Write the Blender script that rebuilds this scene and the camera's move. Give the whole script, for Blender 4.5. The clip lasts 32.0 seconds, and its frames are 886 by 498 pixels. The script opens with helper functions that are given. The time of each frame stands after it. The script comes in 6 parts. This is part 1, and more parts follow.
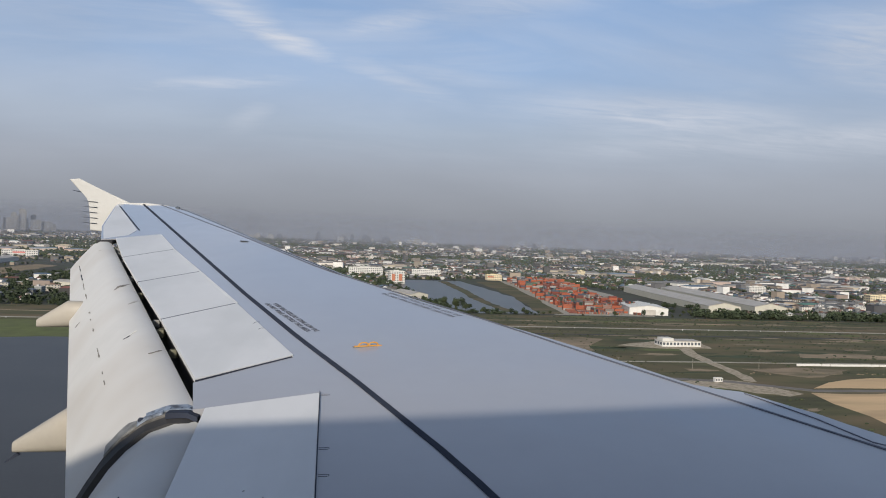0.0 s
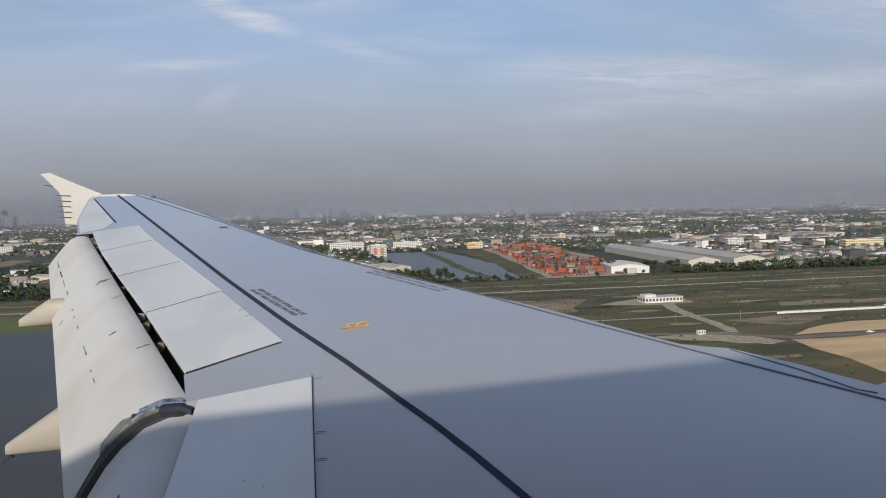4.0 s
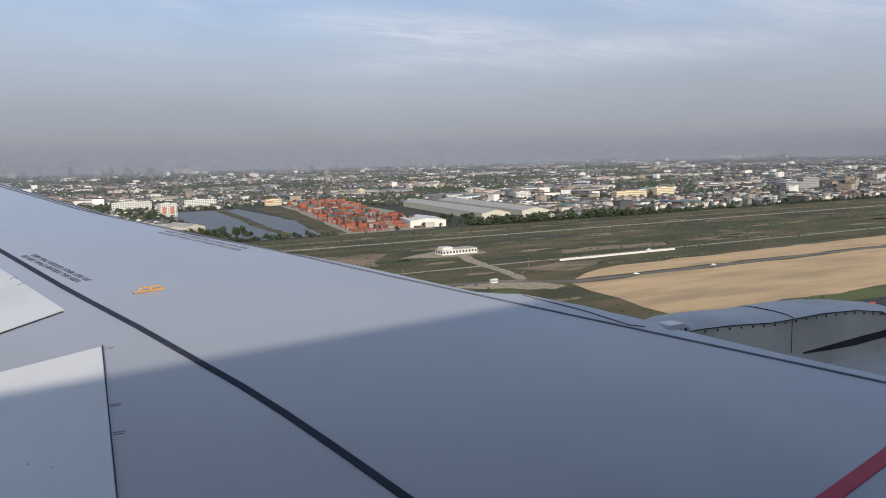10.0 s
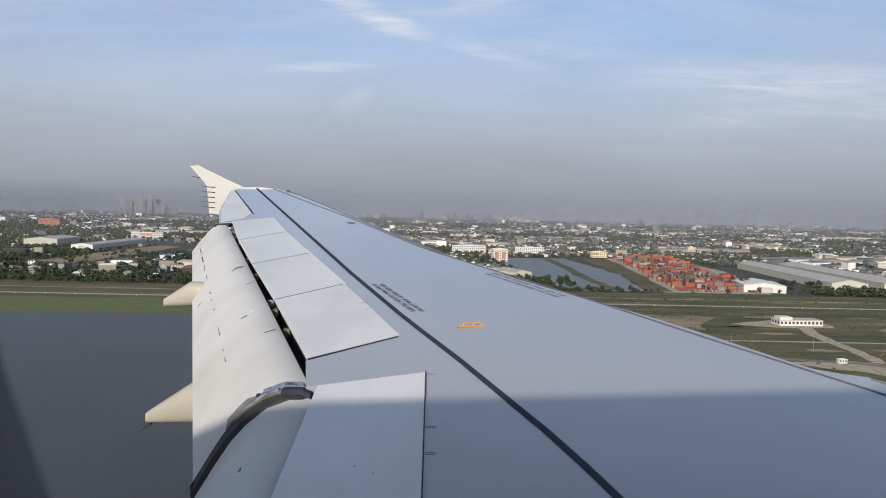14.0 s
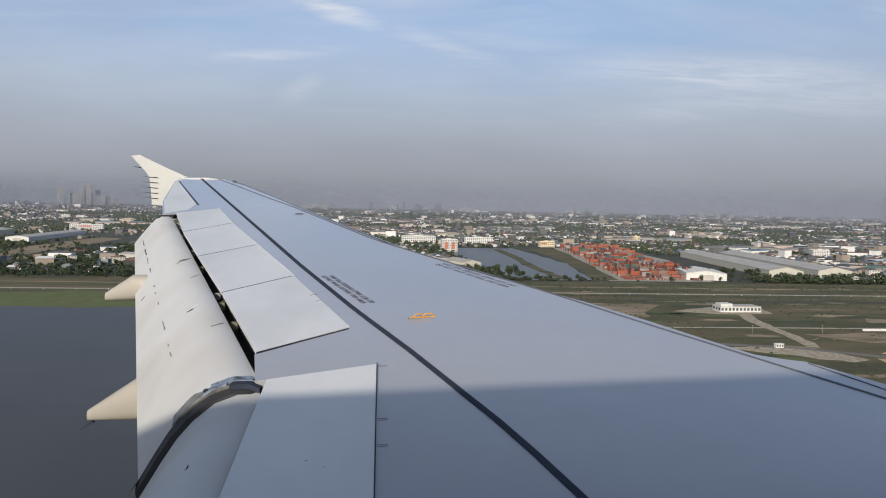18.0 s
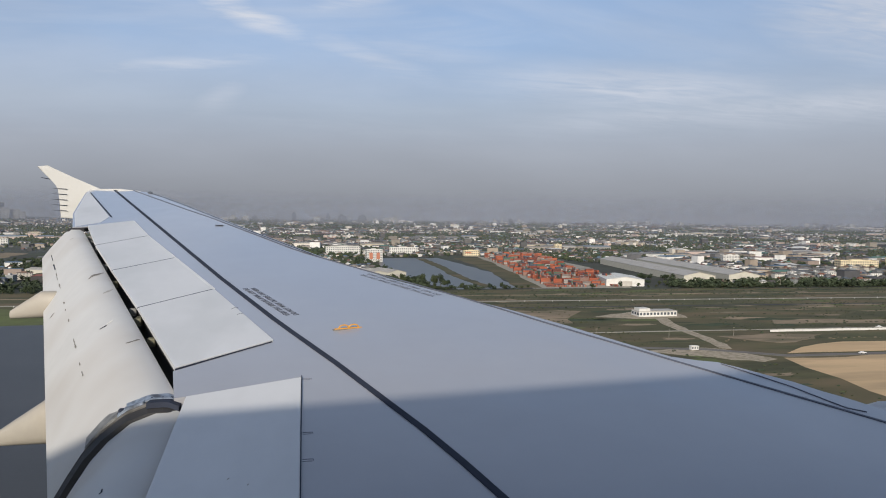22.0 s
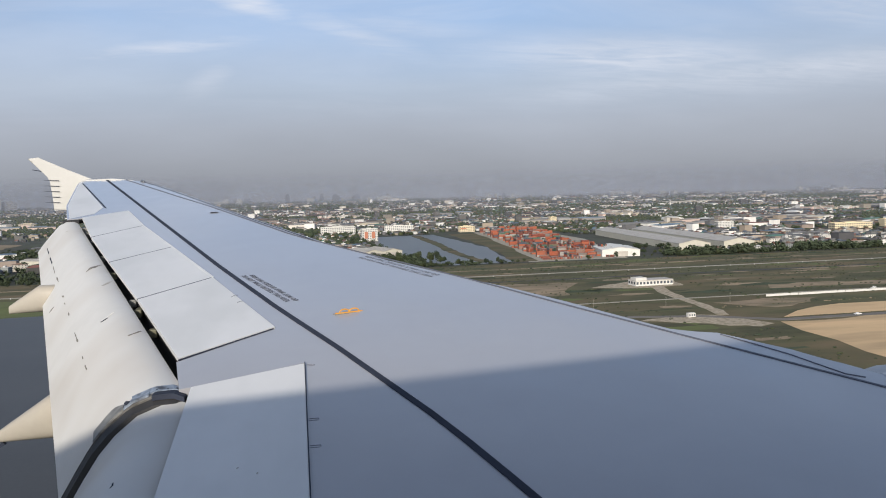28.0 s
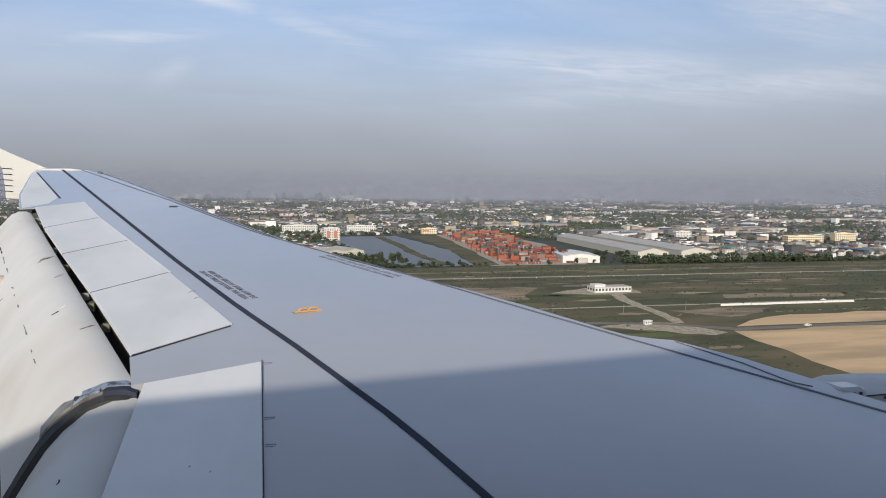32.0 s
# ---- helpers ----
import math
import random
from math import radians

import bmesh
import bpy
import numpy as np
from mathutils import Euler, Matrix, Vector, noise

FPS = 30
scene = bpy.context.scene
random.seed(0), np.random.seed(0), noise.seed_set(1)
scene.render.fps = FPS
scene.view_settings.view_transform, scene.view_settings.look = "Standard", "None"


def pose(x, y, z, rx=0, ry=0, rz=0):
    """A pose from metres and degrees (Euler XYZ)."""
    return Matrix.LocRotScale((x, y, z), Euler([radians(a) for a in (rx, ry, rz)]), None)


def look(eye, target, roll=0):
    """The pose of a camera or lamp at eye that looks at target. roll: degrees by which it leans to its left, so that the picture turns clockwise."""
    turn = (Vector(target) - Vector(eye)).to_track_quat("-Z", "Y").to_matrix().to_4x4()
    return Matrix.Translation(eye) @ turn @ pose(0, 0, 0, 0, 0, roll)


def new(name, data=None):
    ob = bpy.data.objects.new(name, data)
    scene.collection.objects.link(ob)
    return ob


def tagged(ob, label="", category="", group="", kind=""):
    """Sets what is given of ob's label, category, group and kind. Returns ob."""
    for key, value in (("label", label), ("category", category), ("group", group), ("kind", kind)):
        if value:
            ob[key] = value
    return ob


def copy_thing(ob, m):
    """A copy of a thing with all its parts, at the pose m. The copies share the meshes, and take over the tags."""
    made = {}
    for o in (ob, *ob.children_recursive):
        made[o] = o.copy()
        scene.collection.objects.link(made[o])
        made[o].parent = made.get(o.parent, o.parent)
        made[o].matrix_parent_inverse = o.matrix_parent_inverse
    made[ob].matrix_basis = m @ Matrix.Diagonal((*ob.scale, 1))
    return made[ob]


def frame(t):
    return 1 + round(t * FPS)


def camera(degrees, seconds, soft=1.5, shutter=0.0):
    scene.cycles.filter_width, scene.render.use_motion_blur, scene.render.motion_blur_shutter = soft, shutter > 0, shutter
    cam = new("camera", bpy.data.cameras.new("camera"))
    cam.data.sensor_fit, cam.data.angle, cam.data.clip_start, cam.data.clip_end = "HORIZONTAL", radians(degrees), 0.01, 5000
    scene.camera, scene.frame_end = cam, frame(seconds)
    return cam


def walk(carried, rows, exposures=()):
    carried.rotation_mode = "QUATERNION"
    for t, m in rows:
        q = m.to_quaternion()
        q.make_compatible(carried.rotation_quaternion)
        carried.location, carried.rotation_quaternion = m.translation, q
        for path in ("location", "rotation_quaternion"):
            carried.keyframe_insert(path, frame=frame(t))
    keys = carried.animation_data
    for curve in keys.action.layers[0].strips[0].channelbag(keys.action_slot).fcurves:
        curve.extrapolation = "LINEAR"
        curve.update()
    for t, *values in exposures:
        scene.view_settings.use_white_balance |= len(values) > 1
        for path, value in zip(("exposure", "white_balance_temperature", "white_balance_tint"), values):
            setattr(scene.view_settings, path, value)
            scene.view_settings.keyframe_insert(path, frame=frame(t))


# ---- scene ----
# The aircraft stands still over the land: x runs forward along the fuselage, y out along the wing, z up, the eye at the cabin window.
PATH = [
    (0, 0.004, 1.600, -0.026, 89.15, -2.17, -8.87),
    (0.5, 0.002, 1.600, -0.026, 89.28, -2.40, -8.84),
    (1, 0.006, 1.599, -0.016, 88.64, -2.19, -8.99),
    (1.5, -0.001, 1.592, -0.027, 88.88, -0.63, -8.87),
    (2, -0.000, 1.586, -0.006, 90.46, 1.95, -8.25),
    (2.5, 0.000, 1.583, -0.028, 90.69, 2.84, -6.72),
    (3, 0.012, 1.590, -0.019, 89.45, 3.11, -5.55),
    (3.5, 0.000, 1.596, -0.020, 88.32, 2.21, -6.40),
    (4, -0.012, 1.603, 0.011, 86.87, 1.29, -10.49),
    (4.5, -0.020, 1.597, -0.001, 87.28, 1.61, -15.25),
    (6.5, -0.013, 1.602, 0.009, 84.68, 2.42, -11.60),
    (7, -0.014, 1.595, 0.009, 84.56, 1.85, -12.96),
    (7.5, -0.009, 1.589, 0.015, 84.80, 1.67, -13.51),
    (8, -0.024, 1.605, 0.000, 84.73, 0.75, -14.51),
    (8.5, -0.018, 1.604, 0.002, 85.99, -0.37, -18.15),
    (9, -0.043, 1.608, 0.009, 87.69, 0.56, -23.67),
    (9.5, -0.038, 1.603, 0.001, 85.56, 1.15, -25.54),
    (10, -0.038, 1.601, 0.010, 83.08, 1.40, -25.98),
    (10.5, -0.042, 1.593, 0.017, 84.56, 1.68, -28.05),
    (11, -0.033, 1.597, 0.014, 85.37, 1.21, -25.03),
    (11.5, -0.008, 1.605, 0.005, 86.67, 0.94, -13.26),
    (12, -0.010, 1.603, 0.006, 87.16, 0.02, -6.54),
    (12.5, 0.001, 1.594, 0.006, 87.20, -0.53, -3.34),
    (13, 0.003, 1.600, -0.000, 87.50, -0.90, -1.60),
    (13.5, 0.003, 1.590, -0.003, 87.12, -1.01, -0.66),
    (15.5, -0.004, 1.591, -0.005, 88.50, -3.05, -2.63),
    (16, -0.021, 1.591, -0.001, 89.03, -2.84, -3.19),
    (16.5, -0.025, 1.590, -0.013, 88.91, -2.03, -3.37),
    (17, -0.004, 1.600, -0.001, 87.66, -0.62, -3.22),
    (17.5, -0.000, 1.607, 0.006, 86.14, -0.50, -3.73),
    (18, -0.004, 1.606, -0.001, 86.53, -1.15, -4.83),
    (18.5, -0.029, 1.604, -0.008, 86.82, -2.05, -7.12),
    (19, -0.035, 1.603, -0.002, 87.75, -2.35, -10.07),
    (19.5, -0.019, 1.601, 0.006, 87.15, -2.34, -11.19),
    (20, -0.018, 1.600, 0.013, 86.29, -2.18, -11.18),
    (20.5, -0.013, 1.596, -0.001, 86.89, -1.73, -11.40),
    (21, -0.004, 1.595, 0.003, 87.61, -0.99, -11.48),
    (21.5, -0.004, 1.600, -0.001, 87.48, -0.91, -11.18),
    (22, -0.001, 1.605, -0.003, 87.40, -0.67, -10.69),
    (22.5, -0.015, 1.609, 0.005, 86.58, -1.12, -10.12),
    (23, -0.023, 1.610, 0.029, 86.55, -1.05, -12.13),
    (23.5, -0.034, 1.611, -0.002, 87.10, -0.48, -13.04),
    (24, -0.040, 1.614, 0.012, 87.32, 0.60, -11.40),
    (24.5, -0.037, 1.614, 0.004, 87.31, 1.23, -10.25),
    (25, -0.041, 1.609, 0.000, 88.49, 1.77, -9.87),
    (25.5, -0.016, 1.606, 0.015, 88.00, 2.12, -10.06),
    (27.5, -0.037, 1.609, 0.041, 86.37, 0.95, -10.76),
    (28, -0.018, 1.605, 0.029, 85.58, 1.37, -11.17),
    (28.5, -0.018, 1.606, 0.036, 83.98, 1.53, -14.74),
    (29, -0.025, 1.603, 0.022, 86.63, 1.87, -19.26),
    (29.5, -0.028, 1.597, 0.025, 86.95, 2.32, -22.53),
    (30, -0.027, 1.597, 0.022, 85.84, 1.67, -16.01),
    (30.5, -0.016, 1.605, 0.012, 85.69, 1.91, -11.27),
    (31, -0.017, 1.607, 0.026, 84.65, 1.14, -10.86),
    (31.5, -0.022, 1.605, 0.017, 84.30, -1.15, -11.42),
    (32, -0.018, 1.600, 0.027, 85.71, -0.50, -13.98),
]
cam = camera(62.1, 32.0, soft=1.0)
# a phone lens: far things sharp, the window surround a hand's width away soft
cam.data.dof.use_dof = True
cam.data.dof.focus_distance = 12.0
cam.data.dof.aperture_fstop = 12.0
walk(cam, [(t, pose(x, y, z, rx, ry, rz)) for t, x, y, z, rx, ry, rz in PATH],
     [(0, -0.12), (4, -0.17), (7, -0.1), (9, -0.09), (10, 0.05), (11, -0.12), (12, -0.05), (13, 0.05), (16, 0.0), (19, -0.05), (22, -0.08), (25, 0.08), (28, 0.1), (29, -0.1), (30, 0.0), (31, 0.06), (32, 0.06)])

# ---- world and light ----
SUN = Vector((-0.30, -0.87, 0.382)).normalized()
elevation = math.asin(SUN.z)
world = bpy.data.worlds.new("world")
scene.world = world
world.use_nodes = True
wn, wl = world.node_tree.nodes, world.node_tree.links
wn.clear()


def wnode(kind, **values):
    n = wn.new(kind)
    for k, v in values.items():
        n.inputs[k].default_value = v
    return n


sky = wn.new("ShaderNodeTexSky")
sky.sky_type, sky.sun_disc = "NISHITA", False
sky.sun_elevation, sky.sun_rotation = elevation, math.atan2(SUN.x, SUN.y)
sky.air_density, sky.dust_density, sky.ozone_density = 1.0, 1.2, 2.0
coord = wn.new("ShaderNodeTexCoord")
split = wn.new("ShaderNodeSeparateXYZ")
wl.new(coord.outputs["Generated"], split.inputs[0])
# thin cirrus: stretched noise on a far flat layer
div = wn.new("ShaderNodeVectorMath")
div.operation = "DIVIDE"
lift = wn.new("ShaderNodeMath")
lift.operation = "ADD"
lift.inputs[1].default_value = 0.10
wl.new(split.outputs["Z"], lift.inputs[0])
comb = wn.new("ShaderNodeCombineXYZ")
for k in range(3):
    wl.new(lift.outputs[0], comb.inputs[k])
wl.new(coord.outputs["Generated"], div.inputs[0])
wl.new(comb.outputs[0], div.inputs[1])
def cirrus(turn, stretch, offset, scale, low, high):
    """A factor of wispy streaks on that layer."""
    mapping = wn.new("ShaderNodeMapping")
    mapping.inputs["Rotation"].default_value = (0, 0, radians(turn))
    mapping.inputs["Scale"].default_value = stretch
    mapping.inputs["Location"].default_value = offset
    wl.new(div.outputs[0], mapping.inputs["Vector"])
    streaks = wnode("ShaderNodeTexNoise", Scale=scale, Detail=8.0, Roughness=0.58, Distortion=0.9)
    wl.new(mapping.outputs[0], streaks.inputs["Vector"])
    cut = wnode("ShaderNodeMapRange")
    cut.interpolation_type = "SMOOTHSTEP"
    cut.inputs["From Min"].default_value, cut.inputs["From Max"].default_value = low, high
    wl.new(streaks.outputs["Fac"], cut.inputs["Value"])
    return cut.outputs["Result"]


def by_height(stops):
    r = wn.new("ShaderNodeValToRGB")
    while len(r.color_ramp.elements) < len(stops):
        r.color_ramp.elements.new(0.5)
    for e, (p, c) in zip(r.color_ramp.elements, stops):
        e.position, e.color = p, (*c, 1)
    wl.new(split.outputs["Z"], r.inputs["Fac"])
    return r.outputs["Color"]


# the smog that lies all round the horizon, thinning upward into the blue
haze_amount = by_height([(0.0, (1, 1, 1)), (0.10, (0.95,) * 3), (0.30, (0.6,) * 3), (0.6, (0.0,) * 3)])
haze_colour = by_height([(0.0, (0.272, 0.288, 0.325)), (0.045, (0.340, 0.362, 0.415)), (0.085, (0.388, 0.420, 0.492)), (0.14, (0.425, 0.49, 0.605)), (0.22, (0.375, 0.51, 0.755)), (0.34, (0.335, 0.505, 0.83))])
tenfold = wn.new("ShaderNodeMixRGB")
tenfold.blend_type = "MULTIPLY"
tenfold.inputs["Fac"].default_value = 1.0
tenfold.inputs["Color2"].default_value = (10, 10, 10, 1)
wl.new(haze_colour, tenfold.inputs["Color1"])
hazed = wn.new("ShaderNodeMixRGB")
wl.new(haze_amount, hazed.inputs["Fac"])
wl.new(sky.outputs["Color"], hazed.inputs["Color1"])
wl.new(tenfold.outputs[0], hazed.inputs["Color2"])
# the smog scatters light forward: it glows broadly round the sun
toward_sun = wn.new("ShaderNodeVectorMath")
toward_sun.operation = "DOT_PRODUCT"
toward_sun.inputs[1].default_value = SUN
wl.new(coord.outputs["Generated"], toward_sun.inputs[0])
aureole = wnode("ShaderNodeMixRGB")
aureole.blend_type = "ADD"
aureole.inputs["Color2"].default_value = (3.9, 3.75, 3.45, 1)


def combine(op, a, b):
    n = wn.new("ShaderNodeMath")
    n.operation = op
    for k, v in enumerate((a, b)):
        if isinstance(v, float):
            n.inputs[k].default_value = v
        else:
            wl.new(v, n.inputs[k])
    return n.outputs[0]


wl.new(combine("POWER", combine("MAXIMUM", toward_sun.outputs["Value"], 0.0), 3.0), aureole.inputs["Fac"])
wl.new(hazed.outputs[0], aureole.inputs["Color1"])
hazed = aureole
azimuth = combine("ARCTAN2", combine("MULTIPLY", split.outputs["X"], -1.0), split.outputs["Y"])
rise = combine("ARCSINE", split.outputs["Z"], 0.0)
coarse = cirrus(-22, (0.8, 2.6, 0), (1.3, 0.4, 0), 1.3, 0.18, 0.66)
fine = cirrus(14, (1.2, 3.4, 0), (0.2, 2.4, 0), 3.6, 0.25, 0.72)
grain = combine("ADD", combine("MULTIPLY", coarse, 0.72), combine("MULTIPLY", fine, 0.38))


def streak(side, up, length, width, tilt, strength):
    """One long wisp of ice cloud: its middle (degrees to the left, degrees up), size, tilt and density."""
    u = combine("SUBTRACT", azimuth, radians(side))
    v = combine("SUBTRACT", rise, radians(up))
    c, t = math.cos(radians(tilt)), math.sin(radians(tilt))
    a = combine("ADD", combine("MULTIPLY", u, c / radians(length)), combine("MULTIPLY", v, t / radians(length)))
    b = combine("SUBTRACT", combine("MULTIPLY", v, c / radians(width)), combine("MULTIPLY", u, t / radians(width)))
    r = combine("ADD", combine("MULTIPLY", a, a), combine("MULTIPLY", b, b))
    return combine("MULTIPLY", combine("MULTIPLY", combine("POWER", 2.718, combine("MULTIPLY", r, -1.0)), grain), strength)


long_wisps = None
for shape in ((4.9, 14.7, 4.6, 0.9, 17, 1.3), (10.0, 17.0, 5.0, 1.2, 17, 0.95), (-3.6, 15.9, 5.0, 0.9, -13, 0.7), (-4.0, 12.2, 6.0, 0.9, 17, 0.5), (8.8, 10.7, 6.0, 0.55, -7, 0.7), (6.0, 8.6, 2.2, 0.9, -30, 0.35), (-25, 9.6, 10.0, 1.4, 4, 0.85), (-27, 7.6, 9.0, 0.9, -3, 0.5), (-40, 13.4, 6.0, 2.6, 12, 0.95), (-38, 7.8, 13.0, 1.2, 0, 0.65), (-14, 18.0, 9.0, 1.6, -8, 0.55), (-54, 10.5, 9.0, 2.4, 5, 0.7), (-8, 12.5, 7.0, 0.8, 6, 0.35)):
    one = streak(*shape)
    long_wisps = one if long_wisps is None else combine("MAXIMUM", long_wisps, one)
wisps = combine("MULTIPLY", cirrus(-30, (0.55, 1.35, 0), (0.4, 0.2, 0), 0.85, 0.47, 0.76), 0.45)
sheets = combine("MULTIPLY", cirrus(-8, (0.32, 0.70, 0), (2.4, 1.1, 0), 0.8, 0.40, 0.74), 0.45)
clouds = combine("MAXIMUM", long_wisps, combine("MULTIPLY", combine("MAXIMUM", wisps, sheets), by_height([(0.0, (0, 0, 0)), (0.07, (0.0,) * 3), (0.15, (0.4,) * 3), (0.26, (1, 1, 1))])))
cloudy = wn.new("ShaderNodeMixRGB")
cloudy.inputs["Color2"].default_value = (6.6, 7.0, 7.9, 1)
wl.new(clouds, cloudy.inputs["Fac"])
wl.new(hazed.outputs[0], cloudy.inputs["Color1"])
hazed = cloudy
# slow unevenness of the smog
mottle = wnode("ShaderNodeTexNoise", Scale=2.2, Detail=5.0, Roughness=0.55)
squash = wn.new("ShaderNodeMapping")
squash.inputs["Scale"].default_value = (1.0, 1.0, 3.2)
wl.new(coord.outputs["Generated"], squash.inputs["Vector"])
wl.new(squash.outputs[0], mottle.inputs["Vector"])
uneven = wnode("ShaderNodeMapRange")
for key, value in (("From Min", 0.3), ("From Max", 0.7), ("To Min", 0.93), ("To Max", 1.07)):
    uneven.inputs[key].default_value = value
wl.new(mottle.outputs["Fac"], uneven.inputs["Value"])
smoggy = wn.new("ShaderNodeMixRGB")
smoggy.blend_type = "MULTIPLY"
smoggy.inputs["Fac"].default_value = 1.0
wl.new(hazed.outputs[0], smoggy.inputs["Color1"])
wl.new(uneven.outputs["Result"], smoggy.inputs["Color2"])
hazed = smoggy
background = wnode("ShaderNodeBackground", Strength=0.1)
wl.new(hazed.outputs[0], background.inputs["Color"])
wl.new(background.outputs[0], wn.new("ShaderNodeOutputWorld").inputs[0])

sun = new("sun", bpy.data.lights.new("sun", "SUN"))
sun.data.energy, sun.data.angle, sun.data.color = 4.2, radians(1.0), (1.0, 0.91, 0.78)
sun.matrix_world = look(SUN * 100, (0, 0, 0))

# ---- materials ----
MATS = {}


def material(name, base, rough=0.6, metal=0.0, spread=0.12, scale=1.0, fine=12.0, bump=0.0, dirt=None, dirt_amount=0.0, coat=0.0,
             per="", palette=(), spec=0.5, dirt_scale=0.35, stretch=None, ripple=0.0, coat_rough=0.12):
    """A procedural surface: base colour varied at two scales, optional dirt, relief and a palette by object or by island."""
    m = bpy.data.materials.new(name)
    MATS[name] = m
    m.use_nodes = True
    n, l = m.node_tree.nodes, m.node_tree.links
    bsdf = n["Principled BSDF"]
    bsdf.inputs["Roughness"].default_value = rough
    bsdf.inputs["Metallic"].default_value = metal
    bsdf.inputs["Coat Weight"].default_value = coat
    bsdf.inputs["Coat Roughness"].default_value = coat_rough
    bsdf.inputs["Specular IOR Level"].default_value = spec
    tc = n.new("ShaderNodeTexCoord")
    if stretch:
        mp = n.new("ShaderNodeMapping")
        mp.inputs["Scale"].default_value = stretch
        l.new(tc.outputs["Object"], mp.inputs["Vector"])
        where = mp.outputs["Vector"]
    else:
        where = tc.outputs["Object"]
    big, small = n.new("ShaderNodeTexNoise"), n.new("ShaderNodeTexNoise")
    big.inputs["Scale"].default_value, big.inputs["Detail"].default_value = scale, 5.0
    small.inputs["Scale"].default_value, small.inputs["Detail"].default_value = scale * fine, 3.0
    for t in (big, small):
        l.new(where, t.inputs["Vector"])
    mix = n.new("ShaderNodeMath")
    mix.operation = "MULTIPLY_ADD"
    mix.inputs[1].default_value = 0.4
    l.new(small.outputs["Fac"], mix.inputs[0])
    l.new(big.outputs["Fac"], mix.inputs[2])
    rng = n.new("ShaderNodeMapRange")
    rng.inputs["From Min"].default_value, rng.inputs["From Max"].default_value = 0.4, 1.0
    rng.inputs["To Min"].default_value, rng.inputs["To Max"].default_value = 1 - spread, 1 + spread
    l.new(mix.outputs[0], rng.inputs["Value"])
    colour = n.new("ShaderNodeMixRGB")
    colour.blend_type = "MULTIPLY"
    colour.inputs["Fac"].default_value = 1.0
    colour.inputs["Color1"].default_value = (*base, 1)
    if palette:
        ramp = n.new("ShaderNodeValToRGB")
        ramp.color_ramp.interpolation = "CONSTANT"
        while len(ramp.color_ramp.elements) < len(palette):
            ramp.color_ramp.elements.new(0.5)
        for k, c in enumerate(palette):
            ramp.color_ramp.elements[k].position = k / len(palette)
            ramp.color_ramp.elements[k].color = (*c, 1)
        if per == "island":
            l.new(n.new("ShaderNodeNewGeometry").outputs["Random Per Island"], ramp.inputs["Fac"])
        else:
            l.new(n.new("ShaderNodeObjectInfo").outputs["Random"], ramp.inputs["Fac"])
        l.new(ramp.outputs["Color"], colour.inputs["Color1"])
    l.new(rng.outputs["Result"], colour.inputs["Color2"])
    out = colour.outputs[0]
    if dirt:
        spots = n.new("ShaderNodeTexNoise")
        spots.inputs["Scale"].default_value, spots.inputs["Detail"].default_value = scale * dirt_scale, 8.0
        l.new(where, spots.inputs["Vector"])
        cut = n.new("ShaderNodeMapRange")
        cut.inputs["From Min"].default_value, cut.inputs["From Max"].default_value = 0.45, 0.68
        cut.inputs["To Max"].default_value = dirt_amount
        l.new(spots.outputs["Fac"], cut.inputs["Value"])
        dirty = n.new("ShaderNodeMixRGB")
        dirty.inputs["Color2"].default_value = (*dirt, 1)
        l.new(cut.outputs["Result"], dirty.inputs["Fac"])
        l.new(out, dirty.inputs["Color1"])
        out = dirty.outputs[0]
    l.new(out, bsdf.inputs["Base Color"])
    if bump:
        b = n.new("ShaderNodeBump")
        b.inputs["Strength"].default_value, b.inputs["Distance"].default_value = 0.6, bump
        l.new(mix.outputs[0], b.inputs["Height"])
        l.new(b.outputs[0], bsdf.inputs["Normal"])
    if ripple:
        # the slow unevenness of beaten sheet metal
        mp = n.new("ShaderNodeMapping")
        mp.inputs["Scale"].default_value = (1.0, 0.45, 1.0)
        l.new(tc.outputs["Object"], mp.inputs["Vector"])
        wave = n.new("ShaderNodeTexNoise")
        wave.inputs["Scale"].default_value, wave.inputs["Detail"].default_value = 0.62, 3.0
        l.new(mp.outputs["Vector"], wave.inputs["Vector"])
        b = n.new("ShaderNodeBump")
        b.inputs["Strength"].default_value, b.inputs["Distance"].default_value = 1.0, ripple
        l.new(wave.outputs["Fac"], b.inputs["Height"])
        l.new(b.outputs[0], bsdf.inputs["Normal"])
        l.new(b.outputs[0], bsdf.inputs["Coat Normal"])
    return m


wing_paint = material("wing grey paint", (0.360, 0.362, 0.388), 0.34, 0.0, 0.06, 0.5, 9.0, dirt=(0.322, 0.321, 0.332), dirt_amount=0.5, coat=0.9, coat_rough=0.13, ripple=0.035)
panel_paint = material("spoiler paint", (0.655, 0.66, 0.665), 0.38, 0.0, 0.05, 0.8, 7.0, dirt=(0.54, 0.55, 0.55), dirt_amount=0.6, dirt_scale=1.6, stretch=(1.6, 0.7, 1.0), ripple=0.02, spec=0.5)
flap_paint = material("weathered flap paint", (0.585, 0.582, 0.57), 0.50, 0.0, 0.07, 1.2, 8.0, dirt=(0.44, 0.41, 0.375), dirt_amount=0.6, dirt_scale=1.0, stretch=(1.0, 1.0, 0.7))
fence_paint = material("cream wingtip paint", (0.50, 0.495, 0.475), 0.4, 0.0, 0.06, 2.0)
fairing_paint = material("cream fairing paint", (0.37, 0.345, 0.30), 0.45, 0.0, 0.10, 2.0, dirt=(0.40, 0.34, 0.27), dirt_amount=0.4)
